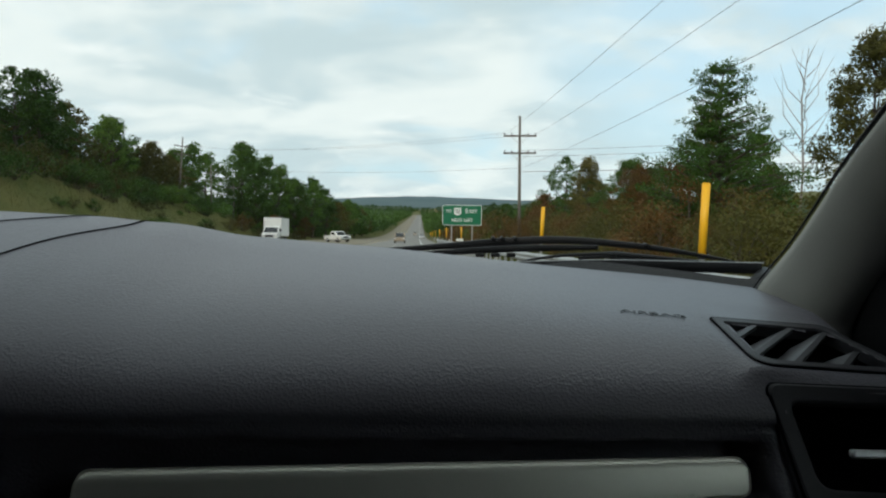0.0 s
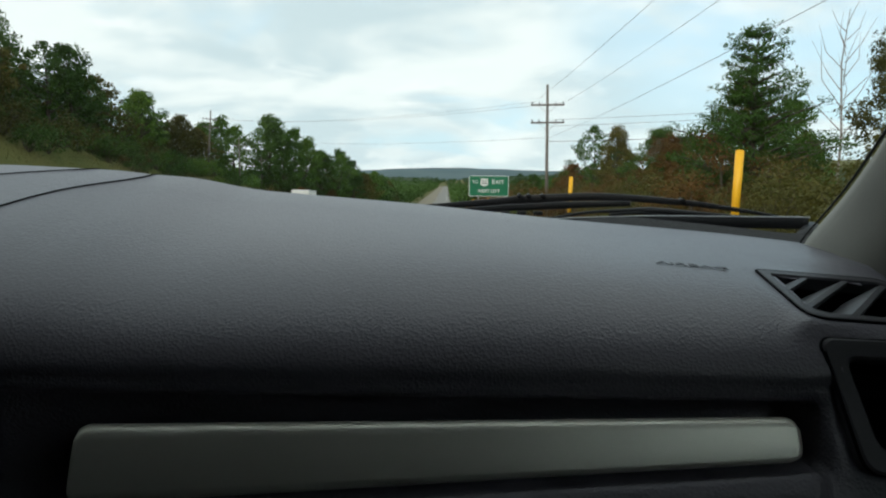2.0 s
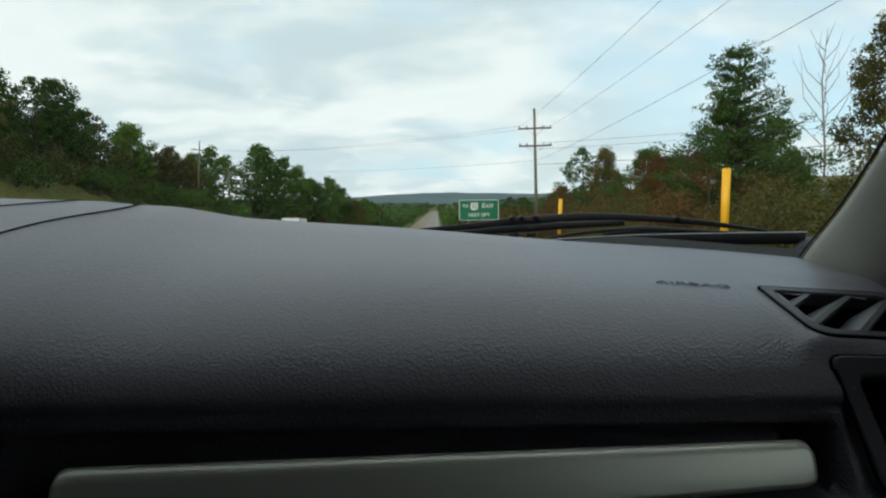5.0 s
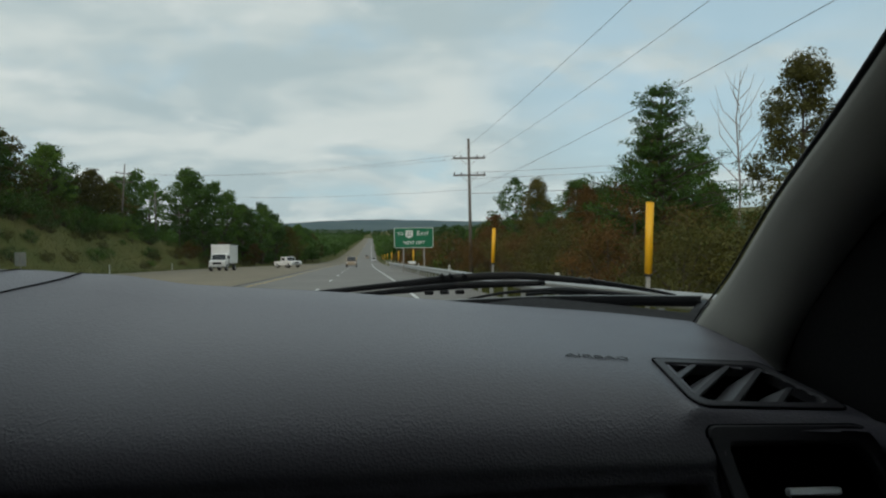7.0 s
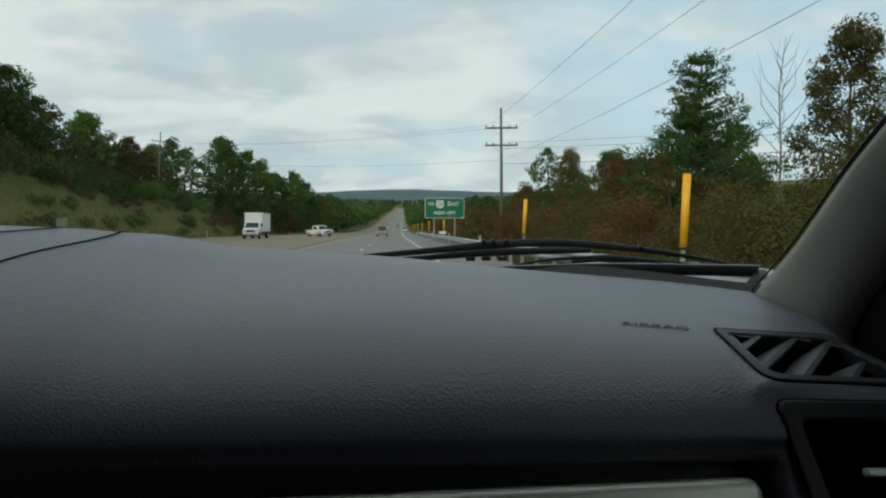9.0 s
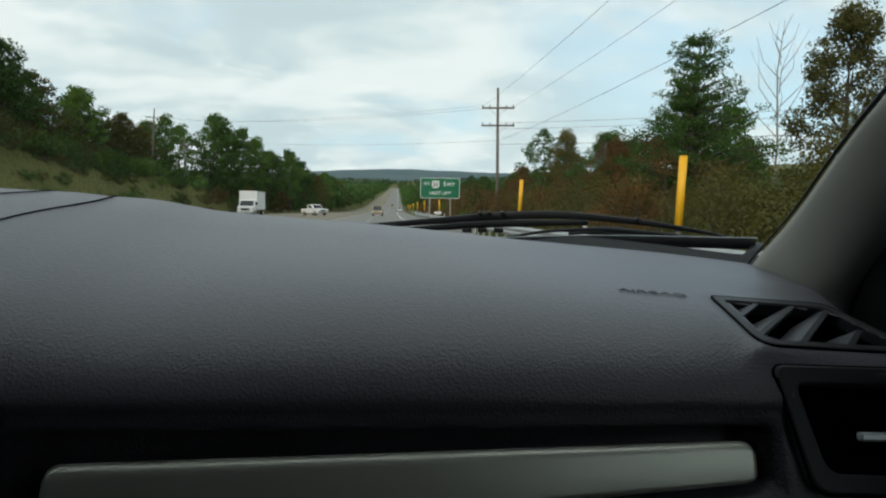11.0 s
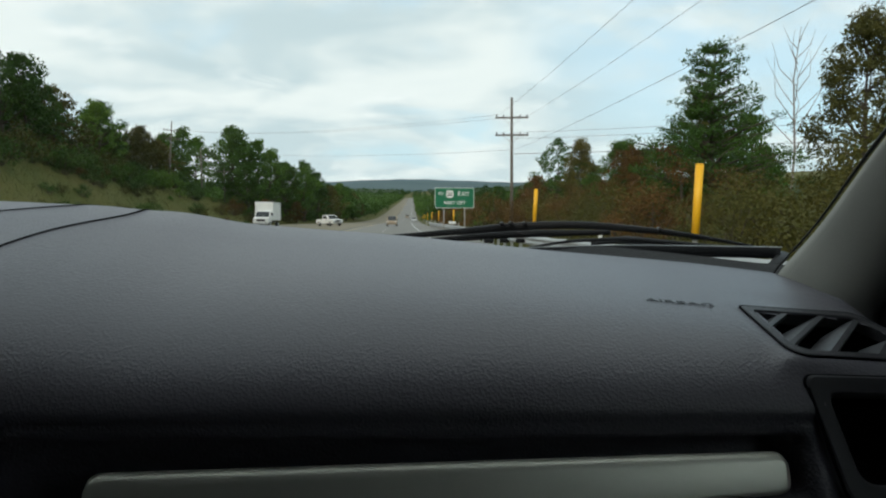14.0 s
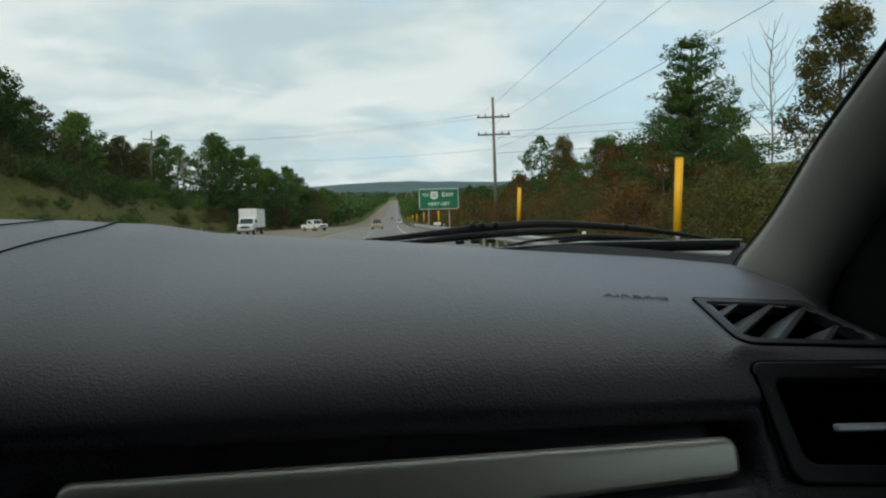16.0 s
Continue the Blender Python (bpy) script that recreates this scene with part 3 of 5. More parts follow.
def floor_of(name, loop, nrm, depth, mat, parent):
    pts = [p - nrm * depth for p in loop]
    top = [p - nrm * 0.001 for p in loop]
    n = len(pts)
    faces = [tuple(range(n))] + [(i, (i + 1) % n, n + (i + 1) % n, n + i) for i in range(n)]
    return part(name, mesh_of(name, pts + top, faces, mat, False), parent)


def build_vents():
    vent, loops, nrm = ring_plate("defroster_vent", VENT, (0.006, 0.012, 0.02, 0.022), 0.0120, 0.0016, 0.012, BEZEL, car, "charcoal corner defroster vent with slanted vanes")
    # solid black tube drawn as the shade in the gap round the frame
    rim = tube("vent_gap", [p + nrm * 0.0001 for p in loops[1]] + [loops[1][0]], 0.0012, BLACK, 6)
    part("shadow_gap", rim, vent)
    # the well's deep shade is given by its colour
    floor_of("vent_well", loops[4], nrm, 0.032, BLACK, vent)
    along = (on_quad(VENT, 1, 0.5) - on_quad(VENT, 0, 0.5)).normalized()
    for middle in (0.00, 0.31, 0.61, 0.90):
        # a slanted bar level with the frame, and a blade that falls away to its left, wider towards the near edge
        verts, faces = [], []
        lean = 0.86
        v0 = min(0.90, 0.5 + (middle - 0.04) / lean)
        v1 = max(0.08, 0.5 - (0.93 - middle) / lean) if middle < 0.8 else 0.57
        ends = [on_quad(VENT, middle + lean * (0.5 - v), v) for v in (v0, v1)]
        for k in range(11):
            f = k / 10
            v = v0 + (v1 - v0) * f
            p = ends[0].lerp(ends[1], f)
            w = float(np.interp(v, [0.08, 0.36, 0.9], [0.002, 0.027, 0.030]))
            w = min(w, max(0.0, middle + lean * (0.5 - v) - 0.07) * 0.16)
            for du, dl in ((0.0045, 0.0002), (0.0050, -0.005), (-0.0038 - w, -0.003 - 0.45 * w), (-0.0042 - w, -0.0015 - 0.45 * w), (-0.0042, -0.0008), (-0.0036, 0.0002)):
                verts.append(p + along * du + nrm * dl)
        for k in range(10):
            for m in range(6):
                a, b = k * 6 + m, k * 6 + (m + 1) % 6
                faces.append((a, b, b + 6, a + 6))
        faces += [(0, 1, 2, 3, 4, 5), (65, 64, 63, 62, 61, 60)]
        part("vane", mesh_of("vane", verts, faces, SLAT, False), vent)

    outlet, loops, nrm = ring_plate("air_outlet", OUTLET, (0.012, 0.02, 0.03, 0.014), 0.017, 0.0022, 0.012, BEZEL, car, "charcoal framed side air outlet, its mouth coloured black for shade")
    # gap tube, well and louvres are blackened to read as deep shade
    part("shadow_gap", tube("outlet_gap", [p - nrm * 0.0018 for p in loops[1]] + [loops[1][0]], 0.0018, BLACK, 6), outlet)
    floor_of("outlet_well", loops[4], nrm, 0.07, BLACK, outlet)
    c = on_quad(OUTLET, 0.395, 0.57, 0.015)
    ax = (on_quad(OUTLET, 1, 0.5) - on_quad(OUTLET, 0, 0.5)).normalized()
    up = nrm.cross(ax).normalized()
    turn = Matrix((ax, up, nrm)).transposed().to_4x4()
    part("slider_tab", box("slider_tab", c, (0.050, 0.0075, 0.009), CHROME, 0.0022, turn @ pose(0, 0, 0, 10, -9, 0)), outlet, "small bright chrome slider tab")
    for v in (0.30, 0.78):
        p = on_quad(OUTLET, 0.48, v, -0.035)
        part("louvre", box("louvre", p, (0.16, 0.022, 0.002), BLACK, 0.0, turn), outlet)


build_vents()

# windscreen pillars: the inner edge against the glass, from the dashboard to the roof
EDGE = [(0.517, 0.775, -0.150), (0.5195, 0.755, -0.120), (0.527, 0.68, -0.050), (0.519, 0.565, 0.050), (0.503, 0.42, 0.150), (0.472, 0.27, 0.245), (0.42, 0.12, 0.335)]
FOLD = [(0.0, 0.0, 0.0), (-0.005, -0.010, 0.004), (-0.007, -0.030, 0.002), (-0.004, -0.065, 0.0), (0.004, -0.098, -0.004), (0.018, -0.130, -0.010),
        (0.046, -0.150, -0.02), (0.075, -0.14, -0.02), (0.075, -0.02, 0.0), (0.03, 0.01, 0.004)]


def build_pillar(mirror):
    line, verts, faces, n = bent(EDGE, 6), [], [], len(FOLD)
    for i, p in enumerate(line):
        slim = float(np.interp(i / (len(line) - 1), [0.0, 0.16, 0.34, 0.5, 1.0], [1.0, 0.92, 0.72, 0.60, 0.55]))
        for o in FOLD:
            q = p + Vector((o[0], o[1] * slim, o[2]))
            verts.append((-0.76 - q.x if mirror else q.x, q.y, q.z + EYE))
    for i in range(len(line) - 1):
        for k in range(n):
            a, b = i * n + k, i * n + (k + 1) % n
            faces.append((a, b, b + n, a + n) if not mirror else (a, a + n, b + n, b))
    pil = part("windscreen_pillar", mesh_of("windscreen_pillar", verts, faces, PILLAR), car, "taupe moulded windscreen pillar trim")
    seal = [Vector((-0.76 - p.x + 0.004 if mirror else p.x - 0.002, p.y + 0.006, p.z + EYE + 0.004)) for p in line]
    widths = [0.0010 + 0.007 * (i / len(seal)) ** 2.0 for i in range(len(seal))]
    part("glass_seal", tube("glass_seal", seal, widths, RUBBER, 6), pil, "black rubber seal along the glass")


build_pillar(False)
build_pillar(True)


def build_windscreen():
    verts, faces, nx, nz = [], [], 24, 10
    for i in range(nx + 1):
        x = -1.285 + (0.53 + 1.285) * i / nx
        y0 = 1.005 - 0.235 * (abs(x + 0.38) / 0.90) ** 2.4
        for k in range(nz + 1):
            t = k / nz
            top = Vector((x, 0.13 + 0.09 * (1 - (abs(x + 0.38) / 0.9) ** 2), 0.345))
            foot = Vector((x, y0, -0.175))
            p = foot.lerp(top, t) + Vector((0, 0.03, 0.03)) * math.sin(math.pi * t)
            verts.append((p.x, p.y, p.z + EYE))
    n = nz + 1
    faces = [(i * n + k, (i + 1) * n + k, (i + 1) * n + k + 1, i * n + k + 1) for i in range(nx) for k in range(nz)]
    ob = part("windscreen", mesh_of("windscreen", verts, faces, GLASS), car, "clear curved windscreen glass")
    ob.visible_shadow = False


build_windscreen()


def at(x, y, z):
    return (x, y, z + EYE)


def build_wipers():
    arm = [at(-0.165, 1.05, -0.108), at(-0.05, 1.065, -0.100), at(0.08, 1.085, -0.090), at(0.187, 1.105, -0.082), at(0.30, 1.045, -0.074),
           at(0.416, 0.958, -0.079), at(0.49, 0.91, -0.088), at(0.537, 0.872, -0.096)]
    w = [0.0026, 0.0050, 0.0064, 0.0084, 0.0074, 0.0055, 0.0036, 0.002]
    line = bent(arm, 6)
    rad = list(np.interp(np.linspace(0, 7, len(line)), range(8), w))
    wiper = part("wiper", tube("wiper_arm", line, rad, ARM, 12, 0.95, True), car, "black windscreen wiper resting on the glass")
    low = bent([at(-0.03, 1.045, -0.107), at(0.06, 1.06, -0.102), at(0.14, 1.075, -0.097), at(0.20, 1.08, -0.094), at(0.26, 1.03, -0.088), at(0.34, 0.985, -0.083)], 6)
    part("link_arm", tube("link_arm", low, list(np.interp(np.linspace(0, 1, len(low)), [0, 0.3, 0.7, 1], [0.003, 0.0068, 0.0078, 0.005])), RUBBER, 12, 0.9, True), wiper)
    blade = bent([at(0.566, 0.843, -0.103), at(0.46, 0.89, -0.106), at(0.34, 0.94, -0.110), at(0.2, 0.985, -0.119), at(0.05, 1.02, -0.128), at(-0.1, 1.04, -0.135)], 6)
    part("blade", tube("blade", blade, list(np.interp(np.linspace(0, 1, len(blade)), [0, 0.6, 1], [0.0090, 0.0095, 0.006])), RUBBER, 12, 1.0, True), wiper, "black rubber wiper blade")
    part("blade_rail", tube("blade_rail", [p + Vector((0, -0.006, 0.0092)) for p in blade], 0.0012, GALV, 6), wiper, "thin metal rail on the blade")
    spine = bent([at(0.20, 1.0, -0.112), at(0.26, 0.985, -0.100), at(0.31, 0.965, -0.0945), at(0.36, 0.945, -0.0925), at(0.42, 0.92, -0.0945), at(0.50, 0.88, -0.0985)], 6)
    part("bow", tube("bow", spine, list(np.interp(np.linspace(0, 1, len(spine)), [0, 0.45, 0.6, 1], [0.003, 0.005, 0.009, 0.003])), ARM, 8, 0.7), wiper)
    part("bow", tube("bow_short", bent([at(0.30, 0.962, -0.101), at(0.345, 0.945, -0.0965), at(0.40, 0.925, -0.1005)], 5), 0.0032, ARM, 6), wiper)
    for x, y, z in ((0.163, 1.10, -0.0745), (0.180, 1.10, -0.074), (0.205, 1.095, -0.0735), (0.416, 0.958, -0.0745)):
        part("pin", cyl("pin", at(x, y - 0.012, z - 0.002), at(x, y + 0.004, z - 0.001), 0.0042, RUBBER, seg=10), wiper)
    for x, y in ((0.135, 1.068), (0.165, 1.072), (0.195, 1.072)):
        part("lug", box("lug", at(x, y, -0.106), (0.018, 0.012, 0.008), ARM, 0.003), wiper)

    # the black cowl along the foot of the glass
    verts, faces = [], []
    xs = np.linspace(-1.2, 0.56, 60)
    for x in xs:
        y0 = 1.015 - 0.235 * (abs(x + 0.38) / 0.90) ** 2.4
        cz = float(np.interp(x, DX, CREST_Z))
        cyy = float(np.interp(x, DX, CREST_Y))
        hi = cz + 0.0095 - 0.042 * smooth01((0.32 - x) / 0.22) + 0.006 * smooth01((x - 0.50) / 0.07)
        for (dy, z) in ((-0.02, hi - 0.02), (0.0, hi), (0.05, hi - 0.012), (0.14, hi - 0.06), (0.14, hi - 0.2)):
            verts.append(at(x, max(y0, cyy + 0.03) + dy, z))
    faces = [(i * 5 + k, (i + 1) * 5 + k, (i + 1) * 5 + k + 1, i * 5 + k + 1) for i in range(len(xs) - 1) for k in range(4)]
    part("cowl", mesh_of("cowl", verts, faces, COWL), car, "black plastic cowl below the windscreen")
    part("corner_seal", tube("corner_seal", bent([at(0.575, 0.85, -0.106), at(0.552, 0.82, -0.112), at(0.52, 0.805, -0.125), at(0.45, 0.83, -0.136), at(0.36, 0.87, -0.137)], 6),
                             [0.010] * 12 + [0.008] * 13, RUBBER, 8, 0.5), car, "black corner seal")


build_wipers()


def build_shell():
    """Plain, mostly unseen walls that close the cabin round the camera and block light."""
    # roof reaches past the glass to keep skylight off the trim bar
    part("roof_lining", box("roof_lining", at(-0.38, -0.81, 0.33), (1.90, 2.44, 0.07), LINING, 0.02), car, "unseen dark roof lining, run forward to shade the trim bar")
    part("cabin_floor", box("cabin_floor", at(-0.38, -0.55, -1.07), (1.90, 3.1, 0.36), LINING, 0.03), car)
    part("rear_wall", box("rear_wall", at(-0.38, -2.05, -0.35), (1.90, 0.06, 1.45), LINING, 0.01), car)
    part("firewall", box("firewall", at(-0.38, 0.99, -0.58), (1.90, 0.05, 0.80), LINING, 0.01), car)
    # right opening is sized to steer light; left side has no window
    low = [(-2.04, 0.33), (-0.95, 0.33), (-0.95, -0.19), (0.14, -0.17), (0.14, 0.20), (0.10, 0.26), (0.20, 0.29), (0.28, 0.24), (0.40, 0.14), (0.53, 0.04), (0.63, -0.06), (0.70, -0.15), (0.98, -0.20), (0.98, -0.92), (-2.04, -0.92)]
    full = [(-2.04, 0.36), (0.16, 0.33), *low[7:]]
    for x, outline, label in ((0.575, low, "dark door panel below the side window"), (-1.395, full, "unseen plain cabin side, closed to keep light out")):
        me = side_shell("side_wall", outline, 0.06, LINING)
        me.transform(Matrix.Translation((x + 0.03, 0, EYE)))
        side = part("side_wall", me, car, label)
    part("window_rail", box("window_rail", at(0.60, -0.82, 0.325), (0.07, 2.44, 0.05), LINING, 0.02), car)
    g = part("side_window", box("side_window", at(0.605, -0.405, 0.06), (0.004, 1.12, 0.54), SIDE_GLASS), car, "lightly tinted side window glass")
    g.visible_shadow = False


build_shell()


# ---- trees, shrubs and grass ----
def leaf_cloud(rng, centres, radii, per, size, squash=0.62):
    """Small four-cornered leaf sprays on the outside of clumps round the given centres."""
    verts, faces = [], []
    for c, r in zip(centres, radii):
        n = int(per * (r / 0.9) ** 2)
        d = rng.normal(size=(n, 3))
        d /= np.linalg.norm(d, axis=1)[:, None]
        wave = 1 + 0.32 * np.sin(d[:, :1] * 5 + c[0] * 3) * np.cos(d[:, 1:2] * 4 + c[1] * 2)
        p = c + d * (r * wave * (rng.uniform(0.55, 1.05, (n, 1)) + 0.20 * np.minimum(rng.exponential(0.35, (n, 1)), 1.2))) * np.array([1, 1, squash])
        nrm = d + rng.normal(size=(n, 3)) * 0.55 + np.array([0, 0, 0.25])
        nrm /= np.linalg.norm(nrm, axis=1)[:, None]
        ax = np.cross(nrm, rng.normal(size=(n, 3)))
        ax /= np.linalg.norm(ax, axis=1)[:, None] + 1e-6
        bx = np.cross(nrm, ax)
        s = size * rng.uniform(0.55, 1.35, (n, 1))
        b = len(verts)
        q = np.stack([p - ax * s, p - bx * s * 0.5 + ax * s * 0.1, p + ax * s * 0.95 - nrm * s * 0.25, p + bx * s * 0.5 + ax * s * 0.15], 1)
        verts += [tuple(v) for v in q.reshape(-1, 3)]
        faces += [(b + 4 * i, b + 4 * i + 1, b + 4 * i + 2, b + 4 * i + 3) for i in range(n)]
    return verts, faces


def limb_mesh(name, limbs, mat):
    verts, faces, seg = [], [], 7
    for pts, r0, r1 in limbs:
        base = len(verts)
        for i, p in enumerate(pts):
            p = Vector(p)
            d = (Vector(pts[min(i + 1, len(pts) - 1)]) - Vector(pts[max(i - 1, 0)])).normalized()
            side = d.cross(Vector((0.3, 0.9, 0.1))).normalized()
            other = side.cross(d)
            r = r0 + (r1 - r0) * i / (len(pts) - 1)
            for k in range(seg):
                a = 2 * math.pi * k / seg
                verts.append(p + side * (math.cos(a) * r) + other * (math.sin(a) * r))
        for i in range(len(pts) - 1):
            for k in range(seg):
                a, b = base + i * seg + k, base + i * seg + (k + 1) % seg
                faces.append((a, b, b + seg, a + seg))
    return mesh_of(name, verts, faces, mat)


def make_tree(seed, height, spread, low, mat, label, clumps=55, per=90, size=0.2, tip=0.35, name="tree", category="tree", bare=0.0):
    """A trunk with limbs and a ragged crown. low: where the crown begins, tip: how narrow its top is."""
    rng = np.random.default_rng(seed)
    lean = rng.uniform(-0.06, 0.06, 2)
    trunk = []
    for i in range(7):
        z = height * 0.86 * i / 6
        trunk.append((lean[0] * z + 0.12 * math.sin(i * 1.7 + seed), lean[1] * z + 0.12 * math.cos(i * 1.3 + seed), z - 0.25))
    limbs = [(trunk, 0.022 * height + 0.03, 0.02)]
    centres, radii = [], []
    for k in range(clumps):
        h = low + (1 - low) * (k + rng.uniform(0, 1)) / clumps
        f = (h - low) / (1 - low)
        env = spread * (math.sin(math.pi * (0.16 + 0.80 * f ** 0.85)) ** 0.7) * (1 - f * (1 - tip) * 0.55)
        a = k * 2.399 + rng.uniform(-0.5, 0.5)
        rad = env * math.sqrt(rng.uniform(0.10, 1.0)) * (0.86 + 0.22 * math.sin(a * 2 + seed) + 0.16 * math.sin(h * 23 + a))
        c = np.array([lean[0] * h * height + math.cos(a) * rad, lean[1] * h * height + math.sin(a) * rad, h * height + rng.uniform(-0.3, 0.2)])
        radii.append(spread * rng.uniform(0.075, 0.20))
        if k % 8 == 3 and f < 0.7:
            c[:2] *= 1.12
        centres.append(c)
        if k % 5 == 0:
            z0 = max(0.15 * height, c[2] - rad * 0.75 - 0.3)
            root = np.array([lean[0] * z0, lean[1] * z0, z0])
            mid = root * 0.45 + c * 0.55 + np.array([0, 0, -0.12 * rad])
            limbs.append(([tuple(root), tuple(mid), tuple(c)], 0.010 * height * (1 - 0.6 * f) + 0.015, 0.012))
    centres.append(np.array([lean[0] * height, lean[1] * height, height * 0.97]))
    radii.append(spread * 0.15)
    top = thing(name, label, category)
    part("trunk", limb_mesh("trunk", limbs, BARK), top)
    if bare < 1:
        v, f = leaf_cloud(rng, centres, radii, per, size)
        part("crown", mesh_of("crown", v, f, mat, False), top)
    return top


def make_tiered_tree(seed, height, spread, mat, label, tiers=17, per=420, size=0.06):
    """A tall tree whose boughs lie in level sprays with sky between them, wide below and ragged above."""
    rng = np.random.default_rng(seed)
    trunk = [(0.10 * math.sin(i * 1.4 + seed), 0.10 * math.cos(i * 1.1), height * 0.97 * i / 8 - 0.25) for i in range(9)]
    limbs, centres, radii = [(trunk, 0.02 * height + 0.03, 0.02)], [], []
    for k in range(tiers):
        f = k / (tiers - 1)
        z = height * (0.10 + 0.84 * f)
        reach = spread * (1.02 - 0.80 * f ** 1.25) * rng.uniform(0.78, 1.15)
        for j in range(7 if f < 0.7 else 5):
            a = j * 2 * math.pi / (7 if f < 0.7 else 5) + k * 1.1 + rng.uniform(-0.35, 0.35)
            l = reach * rng.uniform(0.62, 1.08)
            tip = np.array([math.cos(a) * l, math.sin(a) * l, z + l * rng.uniform(-0.02, 0.20)])
            root = np.array([0, 0, z - 0.25 * l])
            limbs.append(([tuple(root), tuple(root * 0.5 + tip * 0.5 + np.array([0, 0, 0.06 * l])), tuple(tip)], 0.012 * height * (1 - 0.7 * f) + 0.012, 0.010))
            for u in np.arange(0.30, 1.01, 0.17):
                c = root * (1 - u) + tip * u + rng.normal(size=3) * np.array([0.16, 0.16, 0.08]) * (0.4 + reach * 0.25)
                centres.append(c)
                radii.append(max(0.20, spread * rng.uniform(0.075, 0.135) * (1.1 - 0.45 * f)))
    centres.append(np.array([trunk[-1][0], trunk[-1][1], height * 0.97]))
    radii.append(0.3)
    top = thing("tree", label, "tree")
    part("trunk", limb_mesh("trunk", limbs, BARK), top)
    v, f = leaf_cloud(rng, centres, radii, per, size, 0.55)
    part("crown", mesh_of("crown", v, f, mat, False), top)
    return top


def make_shrub(seed, height, spread, mat, label, per=90, size=0.13):
    rng = np.random.default_rng(seed)
    centres, radii, limbs = [], [], []
    for k in range(26):
        a, rr = k * 2.399, spread * math.sqrt((k + 0.5) / 26)
        h = height * (0.10 + 0.80 * rng.uniform() * (1 - 0.40 * (rr / spread) ** 2))
        centres.append(np.array([math.cos(a) * rr, math.sin(a) * rr, h]))
        radii.append(spread * rng.uniform(0.18, 0.36))
        if k % 2 == 0:
            limbs.append(([(math.cos(a) * rr * 0.1, math.sin(a) * rr * 0.1, -0.15), (math.cos(a) * rr * 0.6, math.sin(a) * rr * 0.6, h * 0.55), tuple(centres[-1])], 0.035, 0.008))
    top = thing("shrub", label, "shrub", "roadside shrubs")
    part("stems", limb_mesh("stems", limbs, BARK), top)
    v, f = leaf_cloud(rng, centres, radii, per * 1.3, size, 0.9)
    part("foliage", mesh_of("foliage", v, f, mat, False), top)
    return top


def put(ob, x, y, turn=0.0, k=1.0, sink=0.0, group=""):
    ob.location = (0, 0, 0)
    m = pose(x, y, ground_z(x, y) - sink, 0, 0, turn)
    c = copy_thing(ob, m)
    c.scale = (k, k, k * (0.94 + 0.12 * ((x * 7.3 + y * 3.1) % 1)))
    if group:
        tagged(c, group=group)
    return c


def forget(obs):
    for ob in obs:
        for o in [*ob.children_recursive, ob]:
            bpy.data.objects.remove(o)


rng = np.random.default_rng(11)
broad = [make_tree(1, 10, 4.6, 0.20, LEAF_DARK, "broad dark green roadside tree in full leaf", 115, 95, 0.18, 0.5),
         make_tree(2, 11, 4.2, 0.22, LEAF_GREEN, "green leafy tree with uneven crown on the bank", 115, 95, 0.18, 0.4),
         make_tree(3, 9, 4.8, 0.16, LEAF_OLIVE, "olive green spreading tree on the bank", 115, 95, 0.18, 0.55),
         make_tree(4, 12, 4.0, 0.28, LEAF_DARK, "tall dark green tree with open crown", 90, 95, 0.18, 0.5)]
rusty = make_tree(5, 8, 4.0, 0.15, LEAF_RUST, "tree with rusty brown leaves among the green", 100, 95, 0.17, 0.55)
shrubs = [make_shrub(6, 2.6, 1.7, LEAF_OLIVE, "olive green shrub growing on the verge", 135, 0.10),
          make_shrub(7, 3.0, 1.8, LEAF_RUST, "rusty brown shrub growing on the verge", 135, 0.10),
          make_shrub(8, 2.8, 1.9, LEAF_DARK, "dark green shrub growing on the verge", 135, 0.10),
          make_shrub(9, 2.2, 1.5, LEAF_GREEN, "bright green shrub growing on the verge", 135, 0.10)]

# finer leaved kinds for the near verge
near_broad = [make_tree(31, 10, 4.6, 0.12, LEAF_DARK, "broad dark green tree crowding the verge", 150, 380, 0.088, 0.5),
              make_tree(32, 11, 4.2, 0.14, LEAF_OLIVE, "olive green leafy tree with uneven crown beside the verge", 150, 380, 0.088, 0.4),
              make_tree(33, 9, 4.8, 0.12, LEAF_OLIVE, "olive green spreading tree beside the verge", 150, 380, 0.088, 0.55),
              make_tree(35, 8, 4.0, 0.12, LEAF_RUST, "tree with rusty brown leaves beside the verge", 130, 380, 0.086, 0.55)]
near_shrubs = [make_shrub(36, 2.6, 1.7, LEAF_OLIVE, "olive green shrub growing on the verge", 620, 0.046),
               make_shrub(37, 3.0, 1.8, LEAF_RUST, "rusty brown shrub growing on the verge", 620, 0.046),
               make_shrub(38, 2.8, 1.9, LEAF_OLIVE, "tall olive green shrub growing on the verge", 620, 0.046),
               make_shrub(39, 2.2, 1.5, LEAF_OLIVE, "low olive shrub growing on the verge", 620, 0.046)]

# the tall tree beside the verge
big = make_tiered_tree(21, 8.6, 3.9, LEAF_GREEN, "tall green tree with level leafy boughs above rusty shrubs")
big.location = (12.9, 28.5, ground_z(12.9, 28.5))

